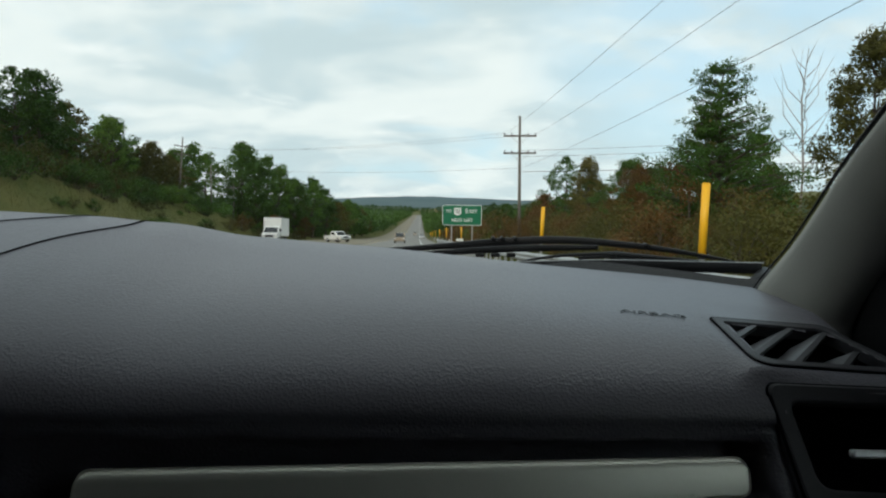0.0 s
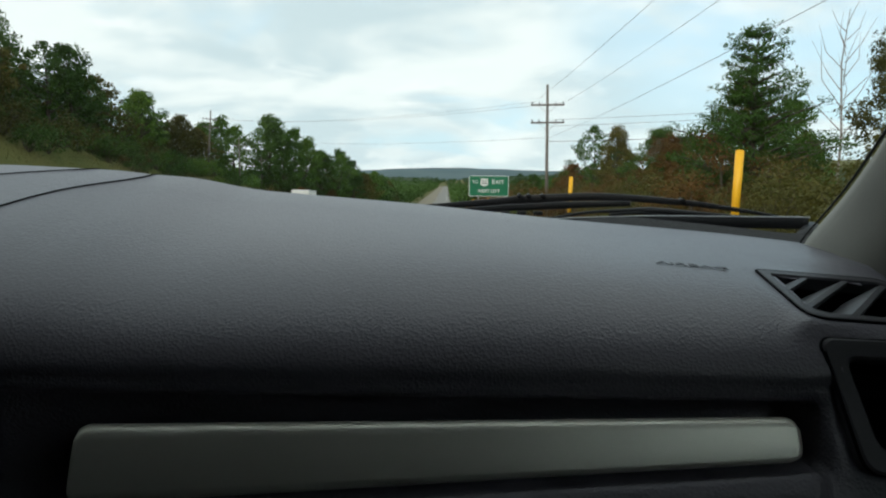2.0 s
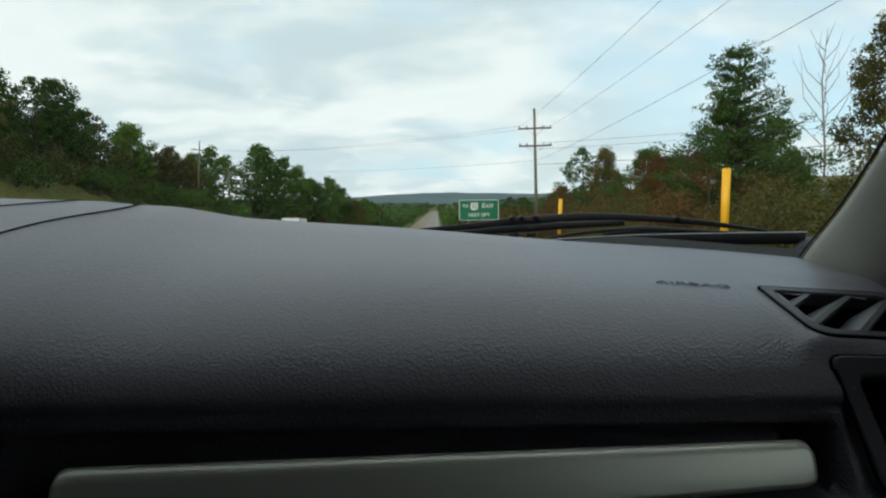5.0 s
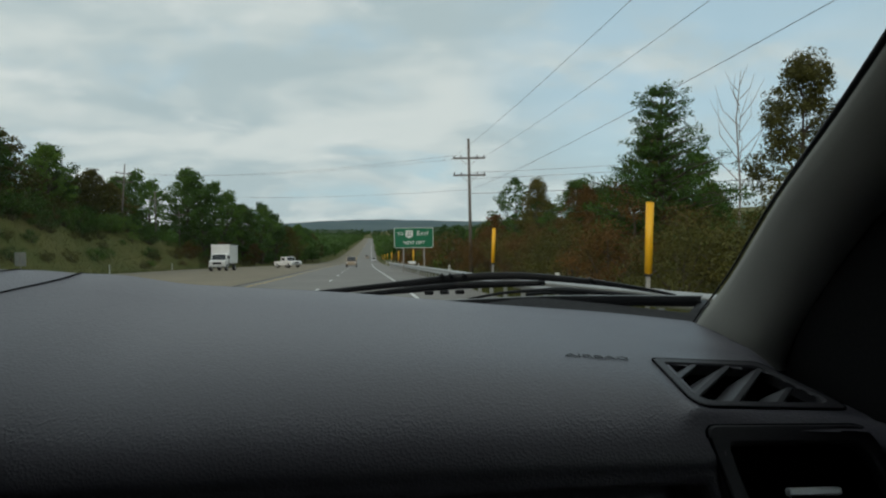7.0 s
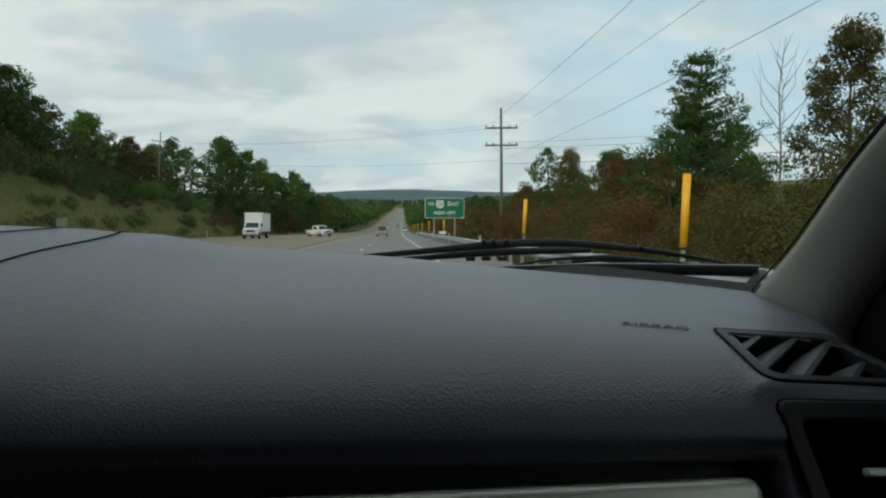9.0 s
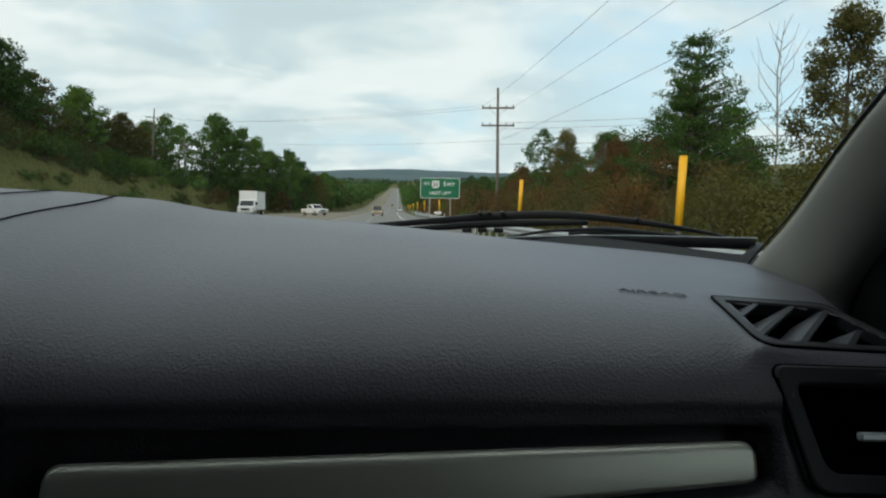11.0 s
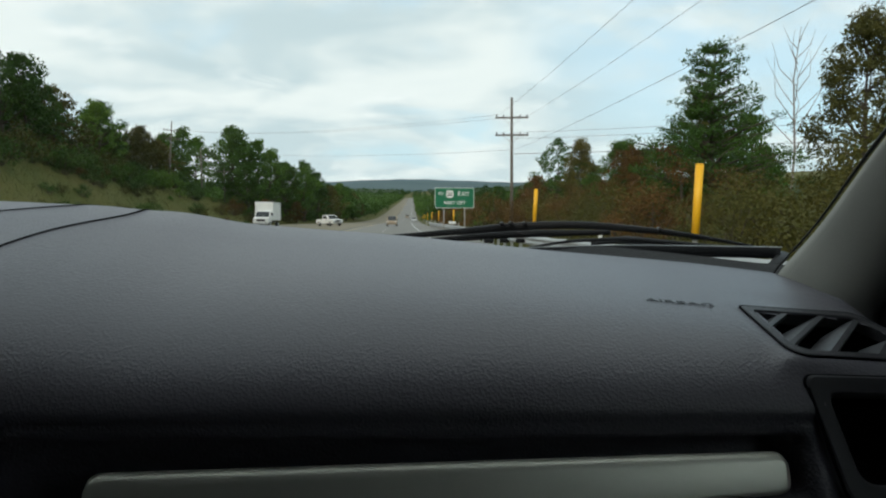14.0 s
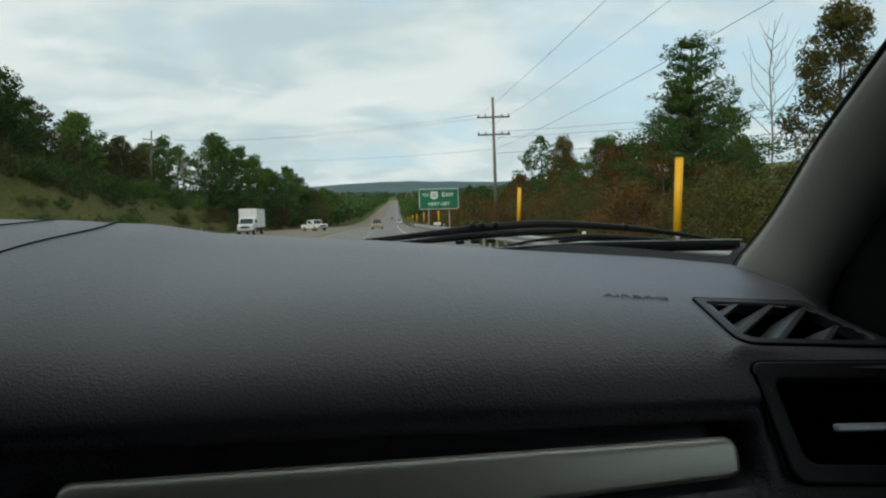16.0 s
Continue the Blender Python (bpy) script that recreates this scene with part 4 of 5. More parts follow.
# wood on the left bank: rows run along the road
LEFT_ROWS = ((44, 5.5, 0), (50, 6.5, 1), (57, 7.5, 2))
for off, step, row in LEFT_ROWS:
    y = 34.0 + row * 2
    while y < 128:
        k = (0.82 + 0.3 * rng.uniform()) * (1.0 if y < 88 else 0.92 if y < 116 else 1.0)
        put(broad[int(rng.integers(0, 4))], -off + rng.uniform(-1.6, 1.6), y, rng.uniform(0, 360), k, 0.1, "trees on the left bank")
        y += step * rng.uniform(0.7, 1.3)
for x, y, k, kind in ((-33, 131, 1.35, 0), (-37.5, 136, 1.45, 0), (-31, 141, 1.25, 1), (-29.5, 150, 1.25, 0), (-36, 152, 1.4, 1), (-27, 160, 1.15, 1), (-33, 163, 1.35, 2),
                      (-25.5, 172, 1.1, 0), (-30, 178, 1.3, 1), (-24.5, 186, 1.05, 2), (-29, 194, 1.25, 0), (-24, 204, 1.05, 1), (-28, 214, 1.2, 2),
                      (-41, 146, 1.4, 3), (-46, 140, 1.2, 1), (-23.5, 222, 1.05, 0), (-27, 234, 1.15, 1), (-23, 246, 1.1, 2), (-27, 258, 1.2, 0)):
    put(broad[kind], x, y, rng.uniform(0, 360), k, 0.1, "trees on the left bank")
put(rusty, -29.0, 128, 40, 0.62, 0.1, "trees on the left bank")
put(rusty, -26.0, 146, 140, 0.60, 0.1, "trees on the left bank")
for i in range(46):
    y = 30 + i * 3.6 + rng.uniform(-1.5, 1.5)
    x = far_left(y) - rng.uniform(9.5, 16) if y < 120 else far_left(y) - rng.uniform(3.0, 8.0)
    put(shrubs[int(rng.choice([0, 2, 3, 3, 1], p=[0.3, 0.3, 0.2, 0.12, 0.08]))], x, y, rng.uniform(0, 360), rng.uniform(0.7, 1.25), 0.05, "shrubs on the left bank")

# thicket on the right verge
for i in range(74):
    y = 9 + i * 2.5 + rng.uniform(-1.0, 1.0)
    x = 9.0 + road_x(y) * 0.8 + rng.uniform(0, 1.0) + (1.6 if i % 2 else 0.0) + (2.0 if y < 16 else 0)
    kind = int(rng.choice([0, 1, 2, 3], p=[0.24, 0.40, 0.24, 0.12]))
    put((near_shrubs if y < 62 else shrubs)[kind], x, y, rng.uniform(0, 360), rng.uniform(0.75, 1.45), 0.05, "shrubs on the right verge")
for i in range(44):
    y = 12 + i * 4.6 + rng.uniform(-1.5, 1.5)
    if 22 < y < 36:
        continue
    x = 13.5 + road_x(y) * 0.8 + rng.uniform(0, 2.5) + (4.0 if i % 3 == 0 else 0)
    k = rng.uniform(0.46, 0.60) if y > 75 else rng.uniform(0.62, 0.76) if y > 36 else rng.uniform(0.50, 0.66)
    kinds = [near_broad[0], near_broad[2], near_broad[1], near_broad[3]] if y < 62 else [broad[0], rusty, broad[2], broad[3]]
    put(kinds[i % 4], x, y, rng.uniform(0, 360), k, 0.1, "trees on the right verge")
for i in range(22):
    y = 12 + i * 7.5 + rng.uniform(-2, 2)
    put(broad[(i + 1) % 4], 22 + rng.uniform(0, 5), y, rng.uniform(0, 360), rng.uniform(0.56, 0.72) if y < 50 else rng.uniform(0.50, 0.62), 0.1, "trees on the right verge")
# the stretch already driven past
for i in range(11):
    y = -18 - i * 20.0
    put(broad[i % 4], -45 + rng.uniform(-3, 3), y, rng.uniform(0, 360), rng.uniform(0.9, 1.15), 0.1, "trees on the left bank")
    put(rusty if i % 3 == 0 else broad[(i + 2) % 4], 24.0 + rng.uniform(-1.5, 6), y + 4, rng.uniform(0, 360), rng.uniform(0.6, 0.85), 0.1, "trees on the right verge")
# bushes scattered over the grass of the left bank
for i in range(52):
    y = 40 + i * 2.0 + rng.uniform(-1.0, 1.0)
    x = far_left(y) - (rng.uniform(5.5, 13.0) if i % 3 else rng.uniform(2.5, 6.0))
    put(shrubs[int(rng.choice([0, 3, 2, 1], p=[0.45, 0.28, 0.17, 0.10]))], x, y, rng.uniform(0, 360), rng.uniform(0.35, 0.85), 0.08, "shrubs on the left bank")
# low growth below the trees of the left bank
for i in range(60):
    y = 36 + i * 2.4 + rng.uniform(-1.2, 1.2)
    x = (-41.5 if y < 128 else far_left(y) - 7.5) + rng.uniform(-2.5, 2.0)
    put(shrubs[int(rng.choice([0, 2, 3]))], x, y, rng.uniform(0, 360), rng.uniform(0.9, 1.6), 0.1, "shrubs on the left bank")
forget([*broad, rusty, *shrubs, *near_broad, *near_shrubs])


def make_dead_tree(x, y, h, seed):
    r2 = np.random.default_rng(seed)
    limbs = [([(0, 0, -0.2), (0.1, 0, h * 0.4), (-0.1, 0.1, h * 0.75), (0.05, 0, h)], 0.07, 0.010)]
    for i in range(16):
        z = h * (0.4 + 0.035 * i)
        a = i * 2.4
        l = (h - z) * 0.42 + 0.4
        limbs.append(([(0, 0, z), (math.cos(a) * l * 0.5, math.sin(a) * l * 0.5, z + l * 0.55), (math.cos(a + 0.3) * l * 0.8, math.sin(a + 0.3) * l * 0.8, z + l * 1.3)], 0.022, 0.005))
    ob = thing("dead_tree", "bare grey dead tree standing among green trees", "tree")
    part("trunk", limb_mesh("trunk", limbs, DEAD), ob)
    ob.location = (x, y, ground_z(x, y))


make_dead_tree(17.8, 30.5, 9.5, 3)
make_dead_tree(19.5, 46.0, 8.5, 4)


def far_wood(name, spots, per, size, mat, label):
    rng2 = np.random.default_rng(5)
    centres, radii = [], []
    for x, y, h in spots:
        z = ground_z(x, y)
        for _ in range(3):
            centres.append(np.array([x + rng2.uniform(-2, 2), y + rng2.uniform(-2, 2), z + h * rng2.uniform(0.3, 0.82)]))
            radii.append(h * rng2.uniform(0.26, 0.38))
    verts, faces = [], []
    for c, r in zip(centres, radii):
        v, f = leaf_cloud(rng2, [c], [0.9], per, size / r * 0.9 * 1.0)
        b = len(verts)
        verts += [tuple(c + (np.array(q) - c) * (r / 0.9)) for q in v]
        faces += [tuple(i + b for i in q) for q in f]
    tagged(new(name, mesh_of(name, verts, faces, mat, False)), label, "woods", kind="stuff")


spots = []
for i in range(1100):
    y = 215 + 1300 * rng.uniform() ** 1.7
    side = -1 if i % 2 else 1
    edge = (far_left(y) - 3) if side < 0 else 8 + road_x(y)
    x = edge + side * (rng.uniform(0, 1) ** 2.2) * (60 + 0.10 * y)
    spots.append((x, y, rng.uniform(7, 12) * (1.0 if side < 0 else 0.85)))
far_wood("far_woods", spots, 52, 0.62, LEAF_DARK, "dense far roadside woods in dark green leaf")
spots = [(rng.uniform(-700, 700), rng.uniform(1350, 2250), rng.uniform(9, 14)) for _ in range(700)]
spots += [(sx * rng.uniform(60, 420), rng.uniform(300, 1400), rng.uniform(9, 15)) for sx in (-1, 1) for _ in range(300)]
far_wood("valley_woods", spots, 34, 1.1, LEAF_DARK, "distant valley woods below the ridge")


def canopy(name, xs, ys, label):
    """The closed tree tops of the valley, one bumpy sheet."""
    def top(x, y):
        edge = smooth01((abs(x - road_x(y)) - 22) / 14) * smooth01((y - 265) / 40)
        return ground_z(x, y) - 0.6 + edge * (7.0 + 2.6 * noise.noise((x * 0.16, y * 0.13, 2.0)) + 1.6 * noise.noise((x * 0.05, y * 0.03, 5.0)))
    tagged(new(name, grid(name, xs, ys, top, FOREST)), label, "woods", kind="stuff")


ys_c = spaced([(260, 700, 5), (700, 1500, 12), (1500, 2260, 25)])
canopy("left_canopy", spaced([(-800, -200, 20), (-200, -24, 5)]), ys_c, "closed green tree tops of the valley woods")
canopy("right_canopy", spaced([(40, 220, 5), (220, 800, 20)]), ys_c, "closed green tree tops of the valley woods")


def grass_blades():
    verts, faces = [], []
    def blade(x, y, h):
        z = ground_z(x, y)
        a = rng.uniform(0, math.pi)
        w = 0.012 + 0.02 * h
        dx, dy = math.cos(a) * w, math.sin(a) * w
        lx, ly = rng.normal() * 0.25 * h, rng.normal() * 0.25 * h
        b = len(verts)
        verts.extend([(x - dx, y - dy, z - 0.03), (x + dx, y + dy, z - 0.03), (x + lx, y + ly, z + h)])
        faces.append((b, b + 1, b + 2))
    for _ in range(26000):
        y = 5 + 75 * rng.uniform() ** 1.3
        blade(4.9 + road_x(y) + 4.6 * rng.uniform() ** 0.8, y, rng.uniform(0.12, 0.5))
    for _ in range(26000):
        y = 34 + 110 * rng.uniform()
        blade(far_left(y) - 0.4 - 17 * rng.uniform(), y, rng.uniform(0.12, 0.42))
    tagged(new("verge_grass", mesh_of("verge_grass", verts, faces, BLADE, False)), "tall dry and green grass on the verges", "grass", kind="stuff")


grass_blades()


# ---- signs, posts and rail ----
def road_sign():
    """The big green guide sign on two steel legs."""
    W, H = 3.60, 1.86
    x0, y0 = 3.55, 60.0
    gz = ground_z(x0, y0)
    ob = thing("road_sign", "green road sign with white words and route shield on steel legs", "road sign")
    zc = -0.10
    def plate(name, w, h, r, y, mat, label=""):
        bm = bmesh.new()
        pts = []
        for cx, cz, a0 in ((w / 2 - r, h / 2 - r, 0), (-w / 2 + r, h / 2 - r, 90), (-w / 2 + r, -h / 2 + r, 180), (w / 2 - r, -h / 2 + r, 270)):
            for k in range(6):
                a = radians(a0 + 18 * k)
                pts.append((x0 + cx + r * math.cos(a), y, zc + cz + r * math.sin(a)))
        f = bm.faces.new([bm.verts.new(p) for p in pts])
        g = bmesh.ops.extrude_face_region(bm, geom=[f])
        bmesh.ops.translate(bm, verts=[v for v in g["geom"] if isinstance(v, bmesh.types.BMVert)], vec=(0, 0.025, 0))
        return part(name, from_bm(name, bm, mat), ob, label)
    plate("border", W, H, 0.16, y0 + 0.004, SIGN_WHITE)
    plate("panel", W - 0.09, H - 0.09, 0.13, y0 - 0.004, SIGN_GREEN, "green sign face")
    def word(text, size, x, z, mat=SIGN_WHITE, y=-0.014):
        me = lettering("lettering", text, size, mat, 0.002)
        o = part("lettering", me, ob)
        o.matrix_local = Matrix.Translation((x0 + x, y0 + y, zc + z)) @ pose(0, 0, 0, 90, 0, 0)
        return me
    word("TO", 0.38, -1.24, 0.36)
    word("E", 0.56, 0.42, 0.38)
    word("AST", 0.44, 0.99, 0.355)
    word("NEXT LEFT", 0.40, 0.02, -0.46)
    bm = bmesh.new()
    shape = [(-0.34, 0.30), (-0.24, 0.36), (-0.12, 0.31), (0, 0.36), (0.12, 0.31), (0.24, 0.36), (0.34, 0.30), (0.30, 0.16), (0.36, -0.05), (0.32, -0.22),
             (0.18, -0.30), (0, -0.37), (-0.18, -0.30), (-0.32, -0.22), (-0.36, -0.05), (-0.30, 0.16)]
    f = bm.faces.new([bm.verts.new((x0 - 0.42 + a, y0 - 0.012, zc + 0.34 + b)) for a, b in shape])
    part("route_shield", from_bm("route_shield", bm, SIGN_WHITE), ob, "white route shield with black number")
    word("22", 0.46, -0.42, 0.34, SIGN_BLACK, -0.018)
    for dx in (-0.95, 0.95):
        part("leg", box("leg", (x0 + dx, y0 + 0.09, gz + 1.3), (0.10, 0.12, 3.3), POST), ob, "grey steel sign leg")
    for dz in (-0.5, 0.5):
        part("crossbar", box("crossbar", (x0, y0 + 0.035, zc + dz), (3.2, 0.03, 0.07), POST), ob)


road_sign()


def small_plate(x, y):
    gz = ground_z(x, y)
    ob = thing("marker_sign", "small pale sign plate on a short post", "road sign")
    part("post", box("post", (x, y, gz + 0.45), (0.06, 0.05, 1.2), POST), ob)
    part("plate", box("plate", (x, y - 0.04, gz + 1.02), (0.62, 0.012, 0.22), SIGN_WHITE, 0.004), ob)


small_plate(3.2, 57.0)


def yellow_post(x, y, lean=0.0):
    gz = ground_z(x, y)
    ob = thing("marker_post", "tall yellow sleeve marker on a grey post", "marker post", "yellow marker posts")
    turn = pose(0, 0, 0, 0, lean, 0)
    part("post", box("post", (0, 0, 0.65), (0.075, 0.05, 1.55), POST), ob)
    bm = bmesh.new()
    add_cyl(bm, (0, 0, 1.25), (0, 0, 2.66), 0.074, 0.077, 18)
    add_cyl(bm, (0, 0, 2.66), (0, 0, 2.685), 0.077, 0.064, 18)
    part("band", cyl("band", (0, 0, 1.235), (0, 0, 1.275), 0.078, PLASTIC, None, 18), ob, "dark band round the foot of the sleeve")
    part("sleeve", from_bm("sleeve", bm, YELLOW, True), ob, "bright yellow plastic sleeve")
    ob.matrix_basis = Matrix.Translation((x, y, gz)) @ turn


for x, y, l in ((5.45, 12.2, 1), (5.0, 26.0, 2), (5.6, 74, 0), (5.2, 98, 1), (5.1, 122, 0), (5.1, 149, 0), (5.1, 178, 0), (5.1, 210, 0)):
    yellow_post(x + road_x(y), y, l)
for y in (-14, -43, -79, -112, -146, -178, -204, -226):
    yellow_post(4.9, y, 1)


def delineator(x, y, side=1):
    gz = ground_z(x, y)
    ob = thing("delineator", "short pale roadside delineator post with reflector", "marker post", "delineator posts")
    part("post", box("post", (x, y, gz + 0.5), (0.11, 0.035, 1.15), WHITE, 0.008), ob)
    part("reflector", box("reflector", (x, y - 0.023, gz + 0.95), (0.07, 0.01, 0.12), GALV, 0.002), ob)


def sign_back(x, y):
    """The plain back of a sign that faces the other carriageway."""
    gz = ground_z(x, y)
    ob = thing("sign_back", "plain grey back of a road sign on a steel post", "road sign")
    part("post", box("post", (x, y - 0.03, gz + 0.95), (0.07, 0.05, 2.2), POST), ob)
    part("plate", box("plate", (x, y + 0.02, gz + 1.65), (0.92, 0.012, 1.15), GALV, 0.004), ob)
    for dz in (-0.3, 0.3):
        part("bracket", box("bracket", (x, y, gz + 1.65 + dz), (0.60, 0.02, 0.05), POST), ob)


sign_back(far_left(58.0) - 1.6, 58.0)

for x, y in ((5.05, 17.0), (5.1, 40), (5.1, 62), (5.1, 88), (5.1, 108), (5.1, 132), (5.1, 158)):
    delineator(x + road_x(y), y)
for y in (28, 52, 76, 100, 128, 160):
    delineator(far_left(y) - 1.0, y)


def guard_rail(y0, y1, x):
    ob = thing("guard_rail", "galvanised corrugated guard rail on steel posts", "guard rail")
    prof = [(0.0, 0.155), (-0.045, 0.13), (-0.075, 0.09), (-0.075, 0.06), (-0.01, 0.015), (-0.01, -0.015), (-0.075, -0.06), (-0.075, -0.09), (-0.045, -0.13), (0.0, -0.155)]
    ys = np.arange(y0, y1 + 0.1, 3.81)

    def out(y):
        """The end of the rail swings away from the road."""
        return x + road_x(y) + 1.5 * max(0.0, (26 - y) / 19) ** 1.6
    for a, b in zip(ys[:-1], ys[1:]):
        verts, n = [], len(prof)
        for y in (a, b - 0.004):
            for dx, dz in prof:
                verts.append((out(y) + dx, y, road_z(y) + 0.56 + dz))
        faces = [(i, i + 1, n + i + 1, n + i) for i in range(n - 1)]
        part("beam", mesh_of("beam", verts, faces, GALV), ob)
    for y in np.arange(y0 + 0.3, y1, 1.905):
        part("post", box("post", (out(y) + 0.16, y, road_z(y) + 0.15), (0.10, 0.14, 1.12), GALV), ob)
        part("block", box("block", (out(y) + 0.06, y, road_z(y) + 0.56), (0.11, 0.13, 0.32), POST), ob)


guard_rail(7.0, 107.0, 4.05)


def grade_sign(x, y):
    """The yellow diamond with its hill picture, and the plate below it."""
    gz = ground_z(x, y)
    ob = thing("hill_sign", "yellow diamond hill warning sign above a small yellow plate", "road sign")
    zc = gz + 3.1
    part("diamond", box("diamond", (x, y, zc), (0.92, 0.006, 0.92), SIGN_YELLOW, 0.0, pose(0, 0, 0, 0, 45, 0)), ob)
    part("slope", mesh_of("slope", [(x - 0.34, y - 0.008, zc - 0.16), (x + 0.32, y - 0.008, zc - 0.16), (x + 0.32, y - 0.008, zc + 0.10)], [(0, 1, 2)], SIGN_BLACK, False), ob)
    part("lorry_shape", box("lorry_shape", (x + 0.06, y - 0.009, zc + 0.17), (0.46, 0.004, 0.20), SIGN_BLACK, 0.0, pose(0, 0, 0, 0, -22, 0)), ob)
    part("plate", box("plate", (x, y, zc - 0.92), (0.66, 0.006, 0.46), SIGN_YELLOW), ob)
    for dz, w in ((0.09, 0.3), (-0.09, 0.44)):
        part("text_bar", box("text_bar", (x, y - 0.006, zc - 0.92 + dz), (w, 0.004, 0.08), SIGN_BLACK), ob)
    for dx in (-0.34, 0.34):
        part("leg", box("leg", (x + dx, y + 0.04, gz + 1.4), (0.06, 0.05, 3.3), POST), ob)


grade_sign(6.4, -222.0)


# ---- poles and wires ----
def utility_pole(x, y, h, arms=1, turn=0.0, lean=0.0):
    gz = ground_z(x, y)
    ob = thing("utility_pole", "weathered wooden utility pole with cross arm and insulators", "utility pole", "utility poles")
    part("shaft", cyl("shaft", (0, 0, -0.4), (0, 0, h), 0.145, POLE, 0.09, 12), ob)
    for k in range(arms):
        z = h - 1.5 - 1.3 * k
        arm = part("cross_arm", box("cross_arm", (0, -0.13, z), (2.5, 0.10, 0.13), POLE, 0.01), ob)
        for dx in (-1.15, -0.62, 0.62, 1.15):
            part("insulator", cyl("insulator", (dx, -0.13, z + 0.06), (dx, -0.13, z + 0.24), 0.045, DARK_GLASS, 0.03, 8), arm)
        for s in (-1, 1):
            part("brace", cyl("brace", (s * 0.7, -0.1, z - 0.02), (0, -0.1, z - 0.62), 0.018, GALV, None, 6), arm)
    ob.matrix_basis = Matrix.Translation((x, y, gz)) @ pose(0, 0, 0, 0, lean, turn)
    return ob, Vector((x, y, gz + h - 1.3))


def wire(a, b, sag, r=0.008):
    a, b = Vector(a), Vector(b)
    pts = [a.lerp(b, t) - Vector((0, 0, sag * 4 * t * (1 - t))) for t in np.linspace(0, 1, 15)]
    tagged(new("power_cable", tube("power_cable", pts, r, RUBBER, 5)), "thin dark overhead cable between poles", "cable", "overhead cables")


heads = {}
for key, x, y, h, arms, turn, lean in (("verge", 7.4, 50, 10.7, 2, 0, -1), ("near", 10.5, -31, 11.5, 2, 0, 0), ("back", 12.0, -68, 12.0, 1, 0, 2), ("far_back", 13.0, -108, 12.0, 1, 0, 0), ("left", -58, -40, 11, 1, 30, 0), ("right", 62, 24, 11.0, 1, 70, 0),
                                       ("wood_a", -40.5, 110, 10.8, 2, 20, 4), ("wood_b", -39.0, 122, 8.6, 1, 20, 0), ("wood_c", -37.5, 131, 7.6, 1, 20, 0)):
    heads[key] = utility_pole(x, y, h, arms, turn, lean)[1]
for a, b in (("near", "back"), ("back", "far_back"), ("near", "left"), ("verge", "near"), ("verge", "wood_a")):
    for dx, dz in ((-1.15, 0), (1.15, 0), (0.0, -2.6)):
        wire(heads[a] + Vector((dx, -0.13, dz)), heads[b] + Vector((dx, -0.13, dz)), 1.0)
for dz, r in ((-1.3, 0.010), (-1.75, 0.010), (-2.9, 0.016)):
    wire(heads["verge"] + Vector((0, -0.13, dz)), heads["right"] + Vector((0, -0.13, dz)), 1.2, r)


# ---- vehicles ----
def wheel(ob, x, y, r, w):
    t = part("wheel", cyl("tyre", (x - w / 2, y, r), (x + w / 2, y, r), r, TYRE, None, 24), ob)
    part("rim", cyl("rim", (x - w / 2 - 0.006, y, r), (x + w / 2 + 0.006, y, r), r * 0.6, GALV, None, 18), t)


def box_truck(x, y):
    """Comes towards the camera: its nose points to -y."""
    ob = thing("box_truck", "white box truck driving on the opposite carriageway", "truck")
    part("cargo_box", box("cargo_box", (0, 1.5, 2.18), (2.35, 4.9, 2.45), TRUCK_WHITE, 0.04), ob, "white box body")
    for sx in (-1.18, 1.18):
        part("box_rail", box("box_rail", (sx, 1.5, 3.36), (0.05, 4.9, 0.09), GALV, 0.01), ob)
    cab = part("cab", side_shell("cab", [(-2.75, 0.55), (-2.85, 0.75), (-2.80, 1.25), (-1.95, 1.42), (-1.55, 2.15), (-1.35, 2.25), (-1.0, 2.25), (-1.0, 0.55)], 2.0, TRUCK_WHITE, 0.05), ob, "white cab with dark windscreen")
    part("cab_windscreen", mesh_of("cab_windscreen", [(-0.88, -1.975, 1.44), (0.88, -1.975, 1.44), (0.80, -1.60, 2.10), (-0.80, -1.60, 2.10)], [(0, 1, 2, 3)], DARK_GLASS, False), cab)
    part("grille", box("grille", (0, -2.86, 0.98), (1.1, 0.04, 0.28), PLASTIC, 0.01), cab)
    part("bumper", box("bumper", (0, -2.90, 0.60), (2.05, 0.16, 0.22), GALV, 0.03), ob)
    for sx in (-0.78, 0.78):
        part("headlight", box("headlight", (sx, -2.86, 1.0), (0.30, 0.05, 0.20), LAMP_CLEAR, 0.02), cab)
        part("side_glass", box("side_glass", (sx / 0.78 * 1.0, -1.35, 1.78), (0.02, 0.55, 0.45), DARK_GLASS), cab)
        part("mirror", box("mirror", (sx / 0.78 * 1.25, -1.75, 1.75), (0.18, 0.08, 0.36), PLASTIC, 0.02), cab)
    part("chassis", box("chassis", (0, 0.9, 0.75), (0.9, 6.0, 0.22), PLASTIC), ob)
    for sx in (-0.95, 0.95):
        wheel(ob, sx, -2.0, 0.42, 0.26)
        wheel(ob, sx, 2.6, 0.42, 0.34)
    slope = math.degrees(math.atan2(road_z(y + 3) - road_z(y - 3), 6))
    ob.matrix_basis = pose(x, y, road_z(y) - 0.02, slope, 0, 0)


box_truck(-19.9, 88.0)


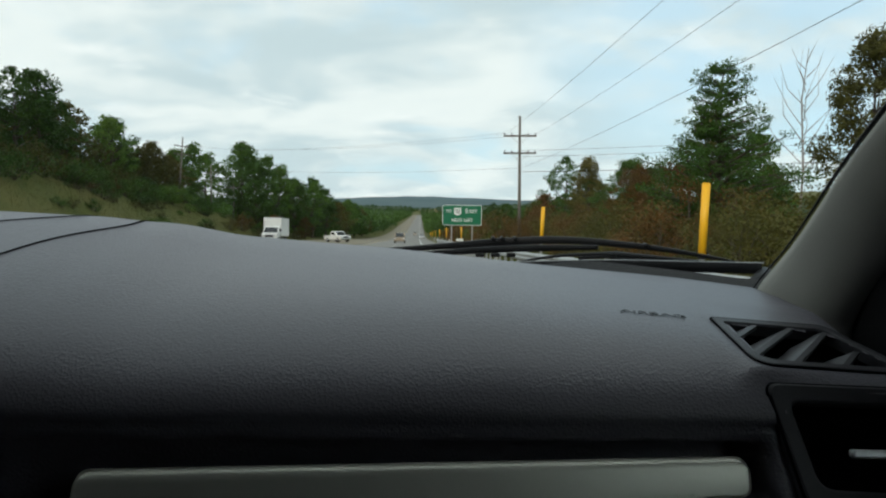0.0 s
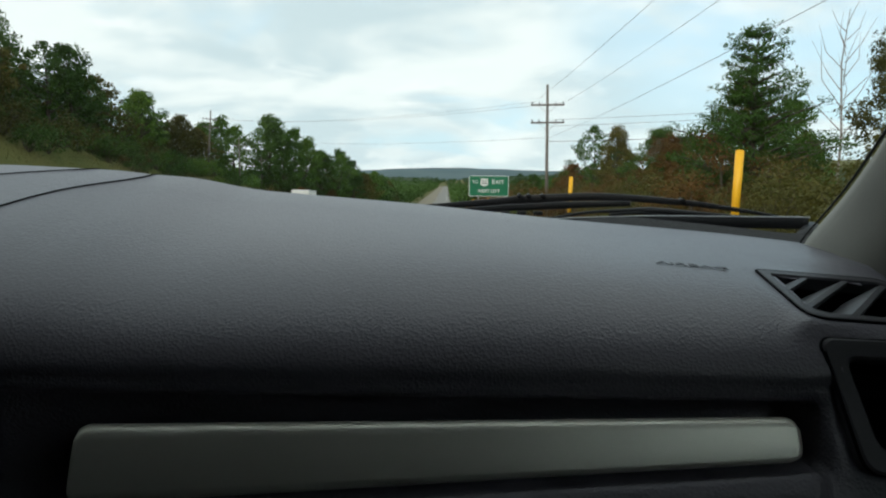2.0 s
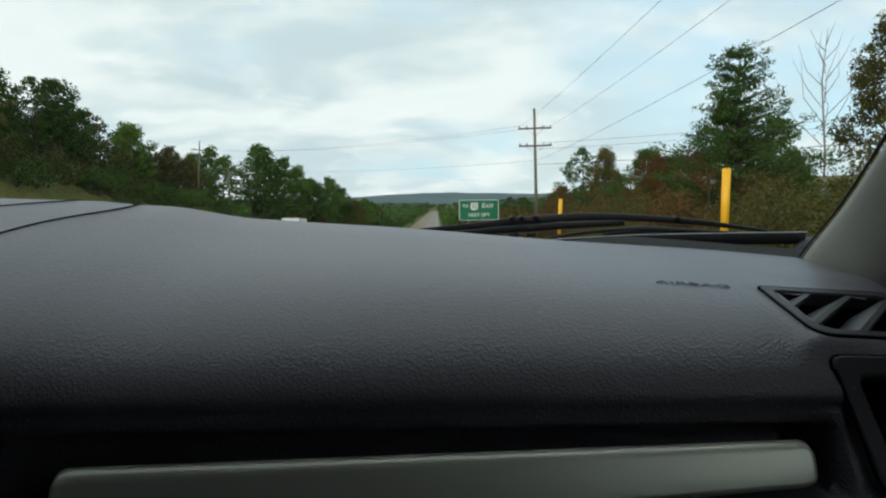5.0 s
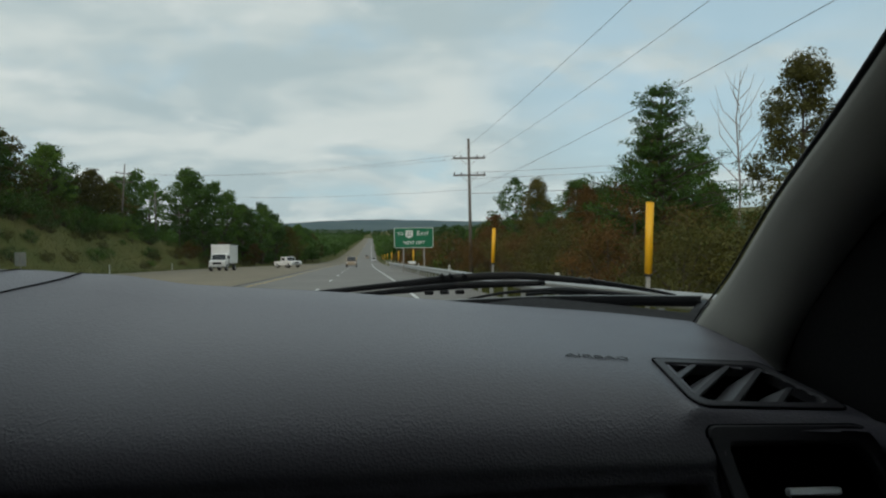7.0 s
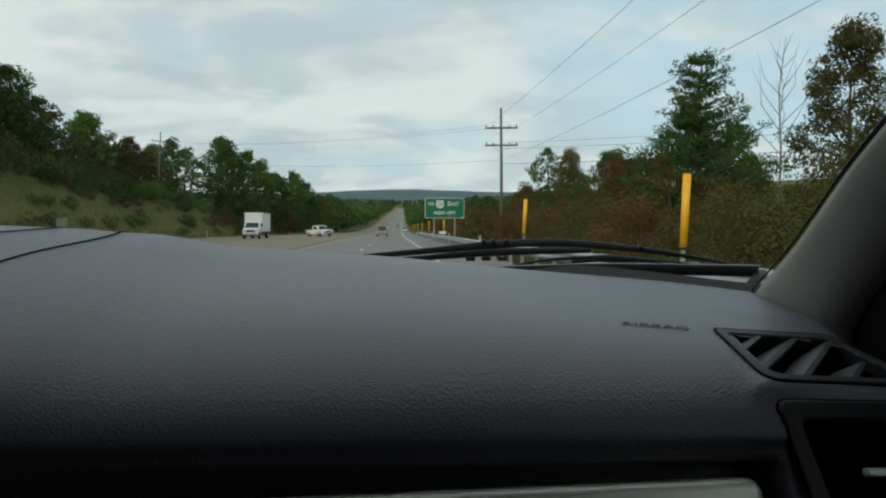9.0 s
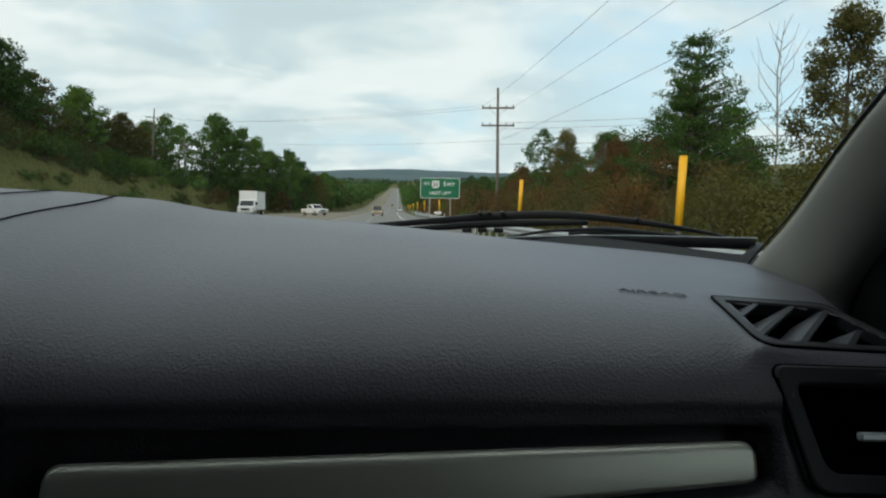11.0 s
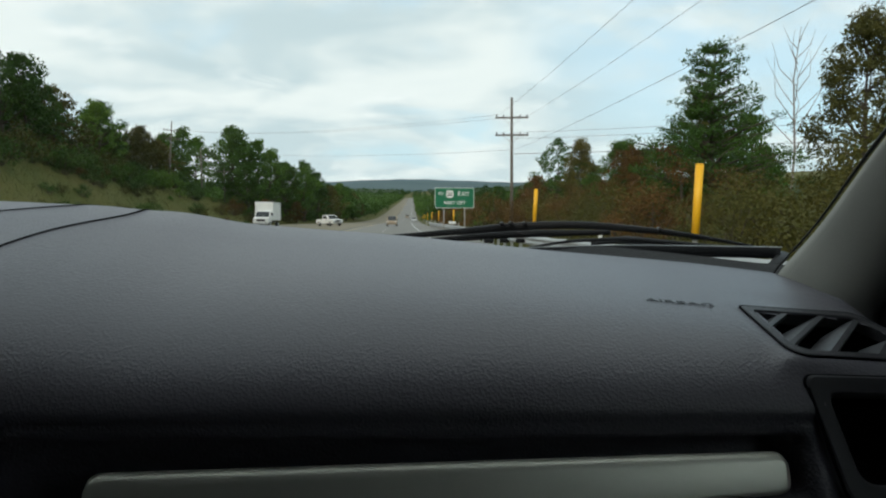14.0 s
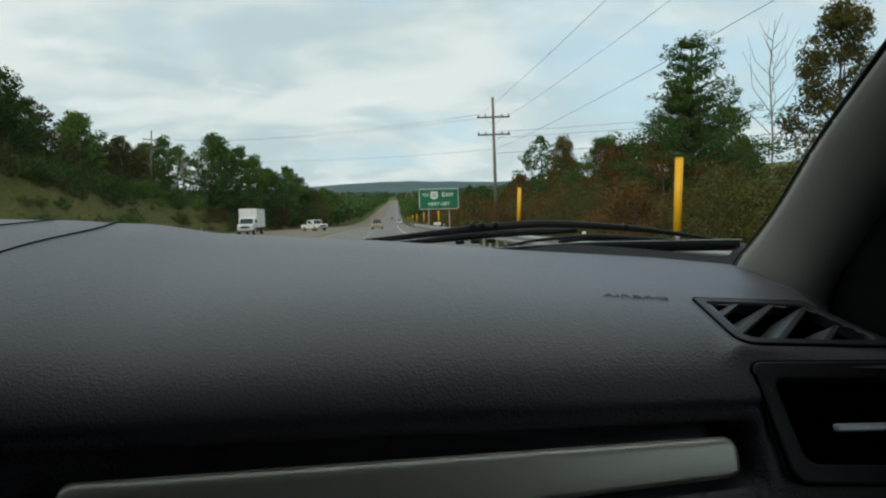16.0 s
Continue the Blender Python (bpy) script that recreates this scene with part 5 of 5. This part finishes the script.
def car_small(x, y, mat, label, away, tall=0.0):
    ob = thing("passenger_car", label, "car", "cars further down the road")
    h = 1.45 + tall
    part("body", side_shell("body", [(-2.2, 0.3), (-2.25, 0.65), (-2.1, 0.85), (-1.1, 0.95), (-0.45, h - 0.03), (0.1, h), (1.3, h - 0.05), (2.0, 0.98), (2.2, 0.9), (2.25, 0.4), (2.1, 0.28)], 1.75, mat, 0.06), ob)
    part("rear_window", mesh_of("rear_window", [(-0.70, 1.50, h - 0.12), (0.70, 1.50, h - 0.12), (0.74, 2.02, 1.02), (-0.74, 2.02, 1.02)], [(0, 1, 2, 3)], DARK_GLASS, False), ob)
    part("front_window", mesh_of("front_window", [(-0.74, -1.10, 1.0), (0.74, -1.10, 1.0), (0.66, -0.50, h - 0.05), (-0.66, -0.50, h - 0.05)], [(0, 1, 2, 3)], DARK_GLASS, False), ob)
    for sx in (-0.72, 0.72):
        part("tail_light", box("tail_light", (sx, 2.24, 0.8), (0.24, 0.06, 0.16), LAMP_RED, 0.01), ob)
        part("headlight", box("headlight", (sx, -2.22, 0.7), (0.28, 0.06, 0.14), LAMP_CLEAR, 0.01), ob)
        part("side_window", box("side_window", (sx / 0.72 * 0.86, 0.35, 1.17), (0.04, 1.9, 0.34), DARK_GLASS, 0.01), ob)
    for sx in (-0.80, 0.80):
        wheel(ob, sx, -1.4, 0.32, 0.2)
        wheel(ob, sx, 1.4, 0.32, 0.2)
    slope = math.degrees(math.atan2(road_z(y + 3) - road_z(y - 3), 6))
    ob.matrix_basis = pose(x, y, road_z(y) - 0.01, slope if not away else -slope, 0, 180 if away else 0)


car_small(-4.0, 112, CAR_TAN, "tan people carrier driving away on the asphalt", False, 0.3)


def pickup(x, y, turn):
    """A white pickup with a single cab and an open bed; its nose points to -y."""
    ob = thing("pickup_truck", "white pickup truck with open bed on the opposite carriageway", "truck")
    body = part("body", side_shell("body", [(-2.75, 0.50), (-2.80, 0.85), (-2.65, 1.05), (-1.35, 1.12), (2.75, 1.12), (2.80, 0.60), (2.60, 0.48), (-2.55, 0.42)], 1.95, TRUCK_WHITE, 0.05), ob)
    cab = part("cab", side_shell("cab", [(-1.40, 1.08), (-0.75, 1.78), (-0.45, 1.84), (0.55, 1.84), (0.80, 1.70), (0.90, 1.08)], 1.70, TRUCK_WHITE, 0.05), ob, "white cab with dark windows")
    part("front_window", mesh_of("front_window", [(-0.76, -1.36, 1.16), (0.76, -1.36, 1.16), (0.70, -0.80, 1.76), (-0.70, -0.80, 1.76)], [(0, 1, 2, 3)], DARK_GLASS, False), cab)
    for sx in (-1, 1):
        part("side_window", box("side_window", (sx * 0.84, 0.0, 1.46), (0.04, 1.05, 0.42), DARK_GLASS, 0.01), cab)
        part("mirror", box("mirror", (sx * 1.08, -0.85, 1.28), (0.20, 0.10, 0.20), PLASTIC, 0.02), cab)
        part("headlight", box("headlight", (sx * 0.76, -2.78, 0.86), (0.30, 0.06, 0.18), LAMP_CLEAR, 0.01), body)
        part("tail_light", box("tail_light", (sx * 0.90, 2.79, 0.86), (0.12, 0.05, 0.30), LAMP_RED, 0.01), body)
        for wy in (-1.75, 1.75):
            wheel(ob, sx * 0.86, wy, 0.38, 0.24)
    part("bed_floor", box("bed_floor", (0, 1.85, 1.123), (1.55, 1.65, 0.012), PLASTIC), body, "dark floor of the open bed")
    part("grille", box("grille", (0, -2.80, 0.84), (1.0, 0.05, 0.24), PLASTIC, 0.01), body)
    part("bumper", box("bumper", (0, -2.84, 0.56), (1.9, 0.12, 0.20), GALV, 0.03), ob)
    ob.matrix_basis = pose(x, y, road_z(y) - 0.02, -3, 0, turn)


pickup(-14.6, 112.0, 38)
car_small(-0.6, 240, CAR_SILVER, "silver car far down the road", False)
car_small(-4.2, 330, CAR_TAN, "tan car far down the road", False, 0.2)
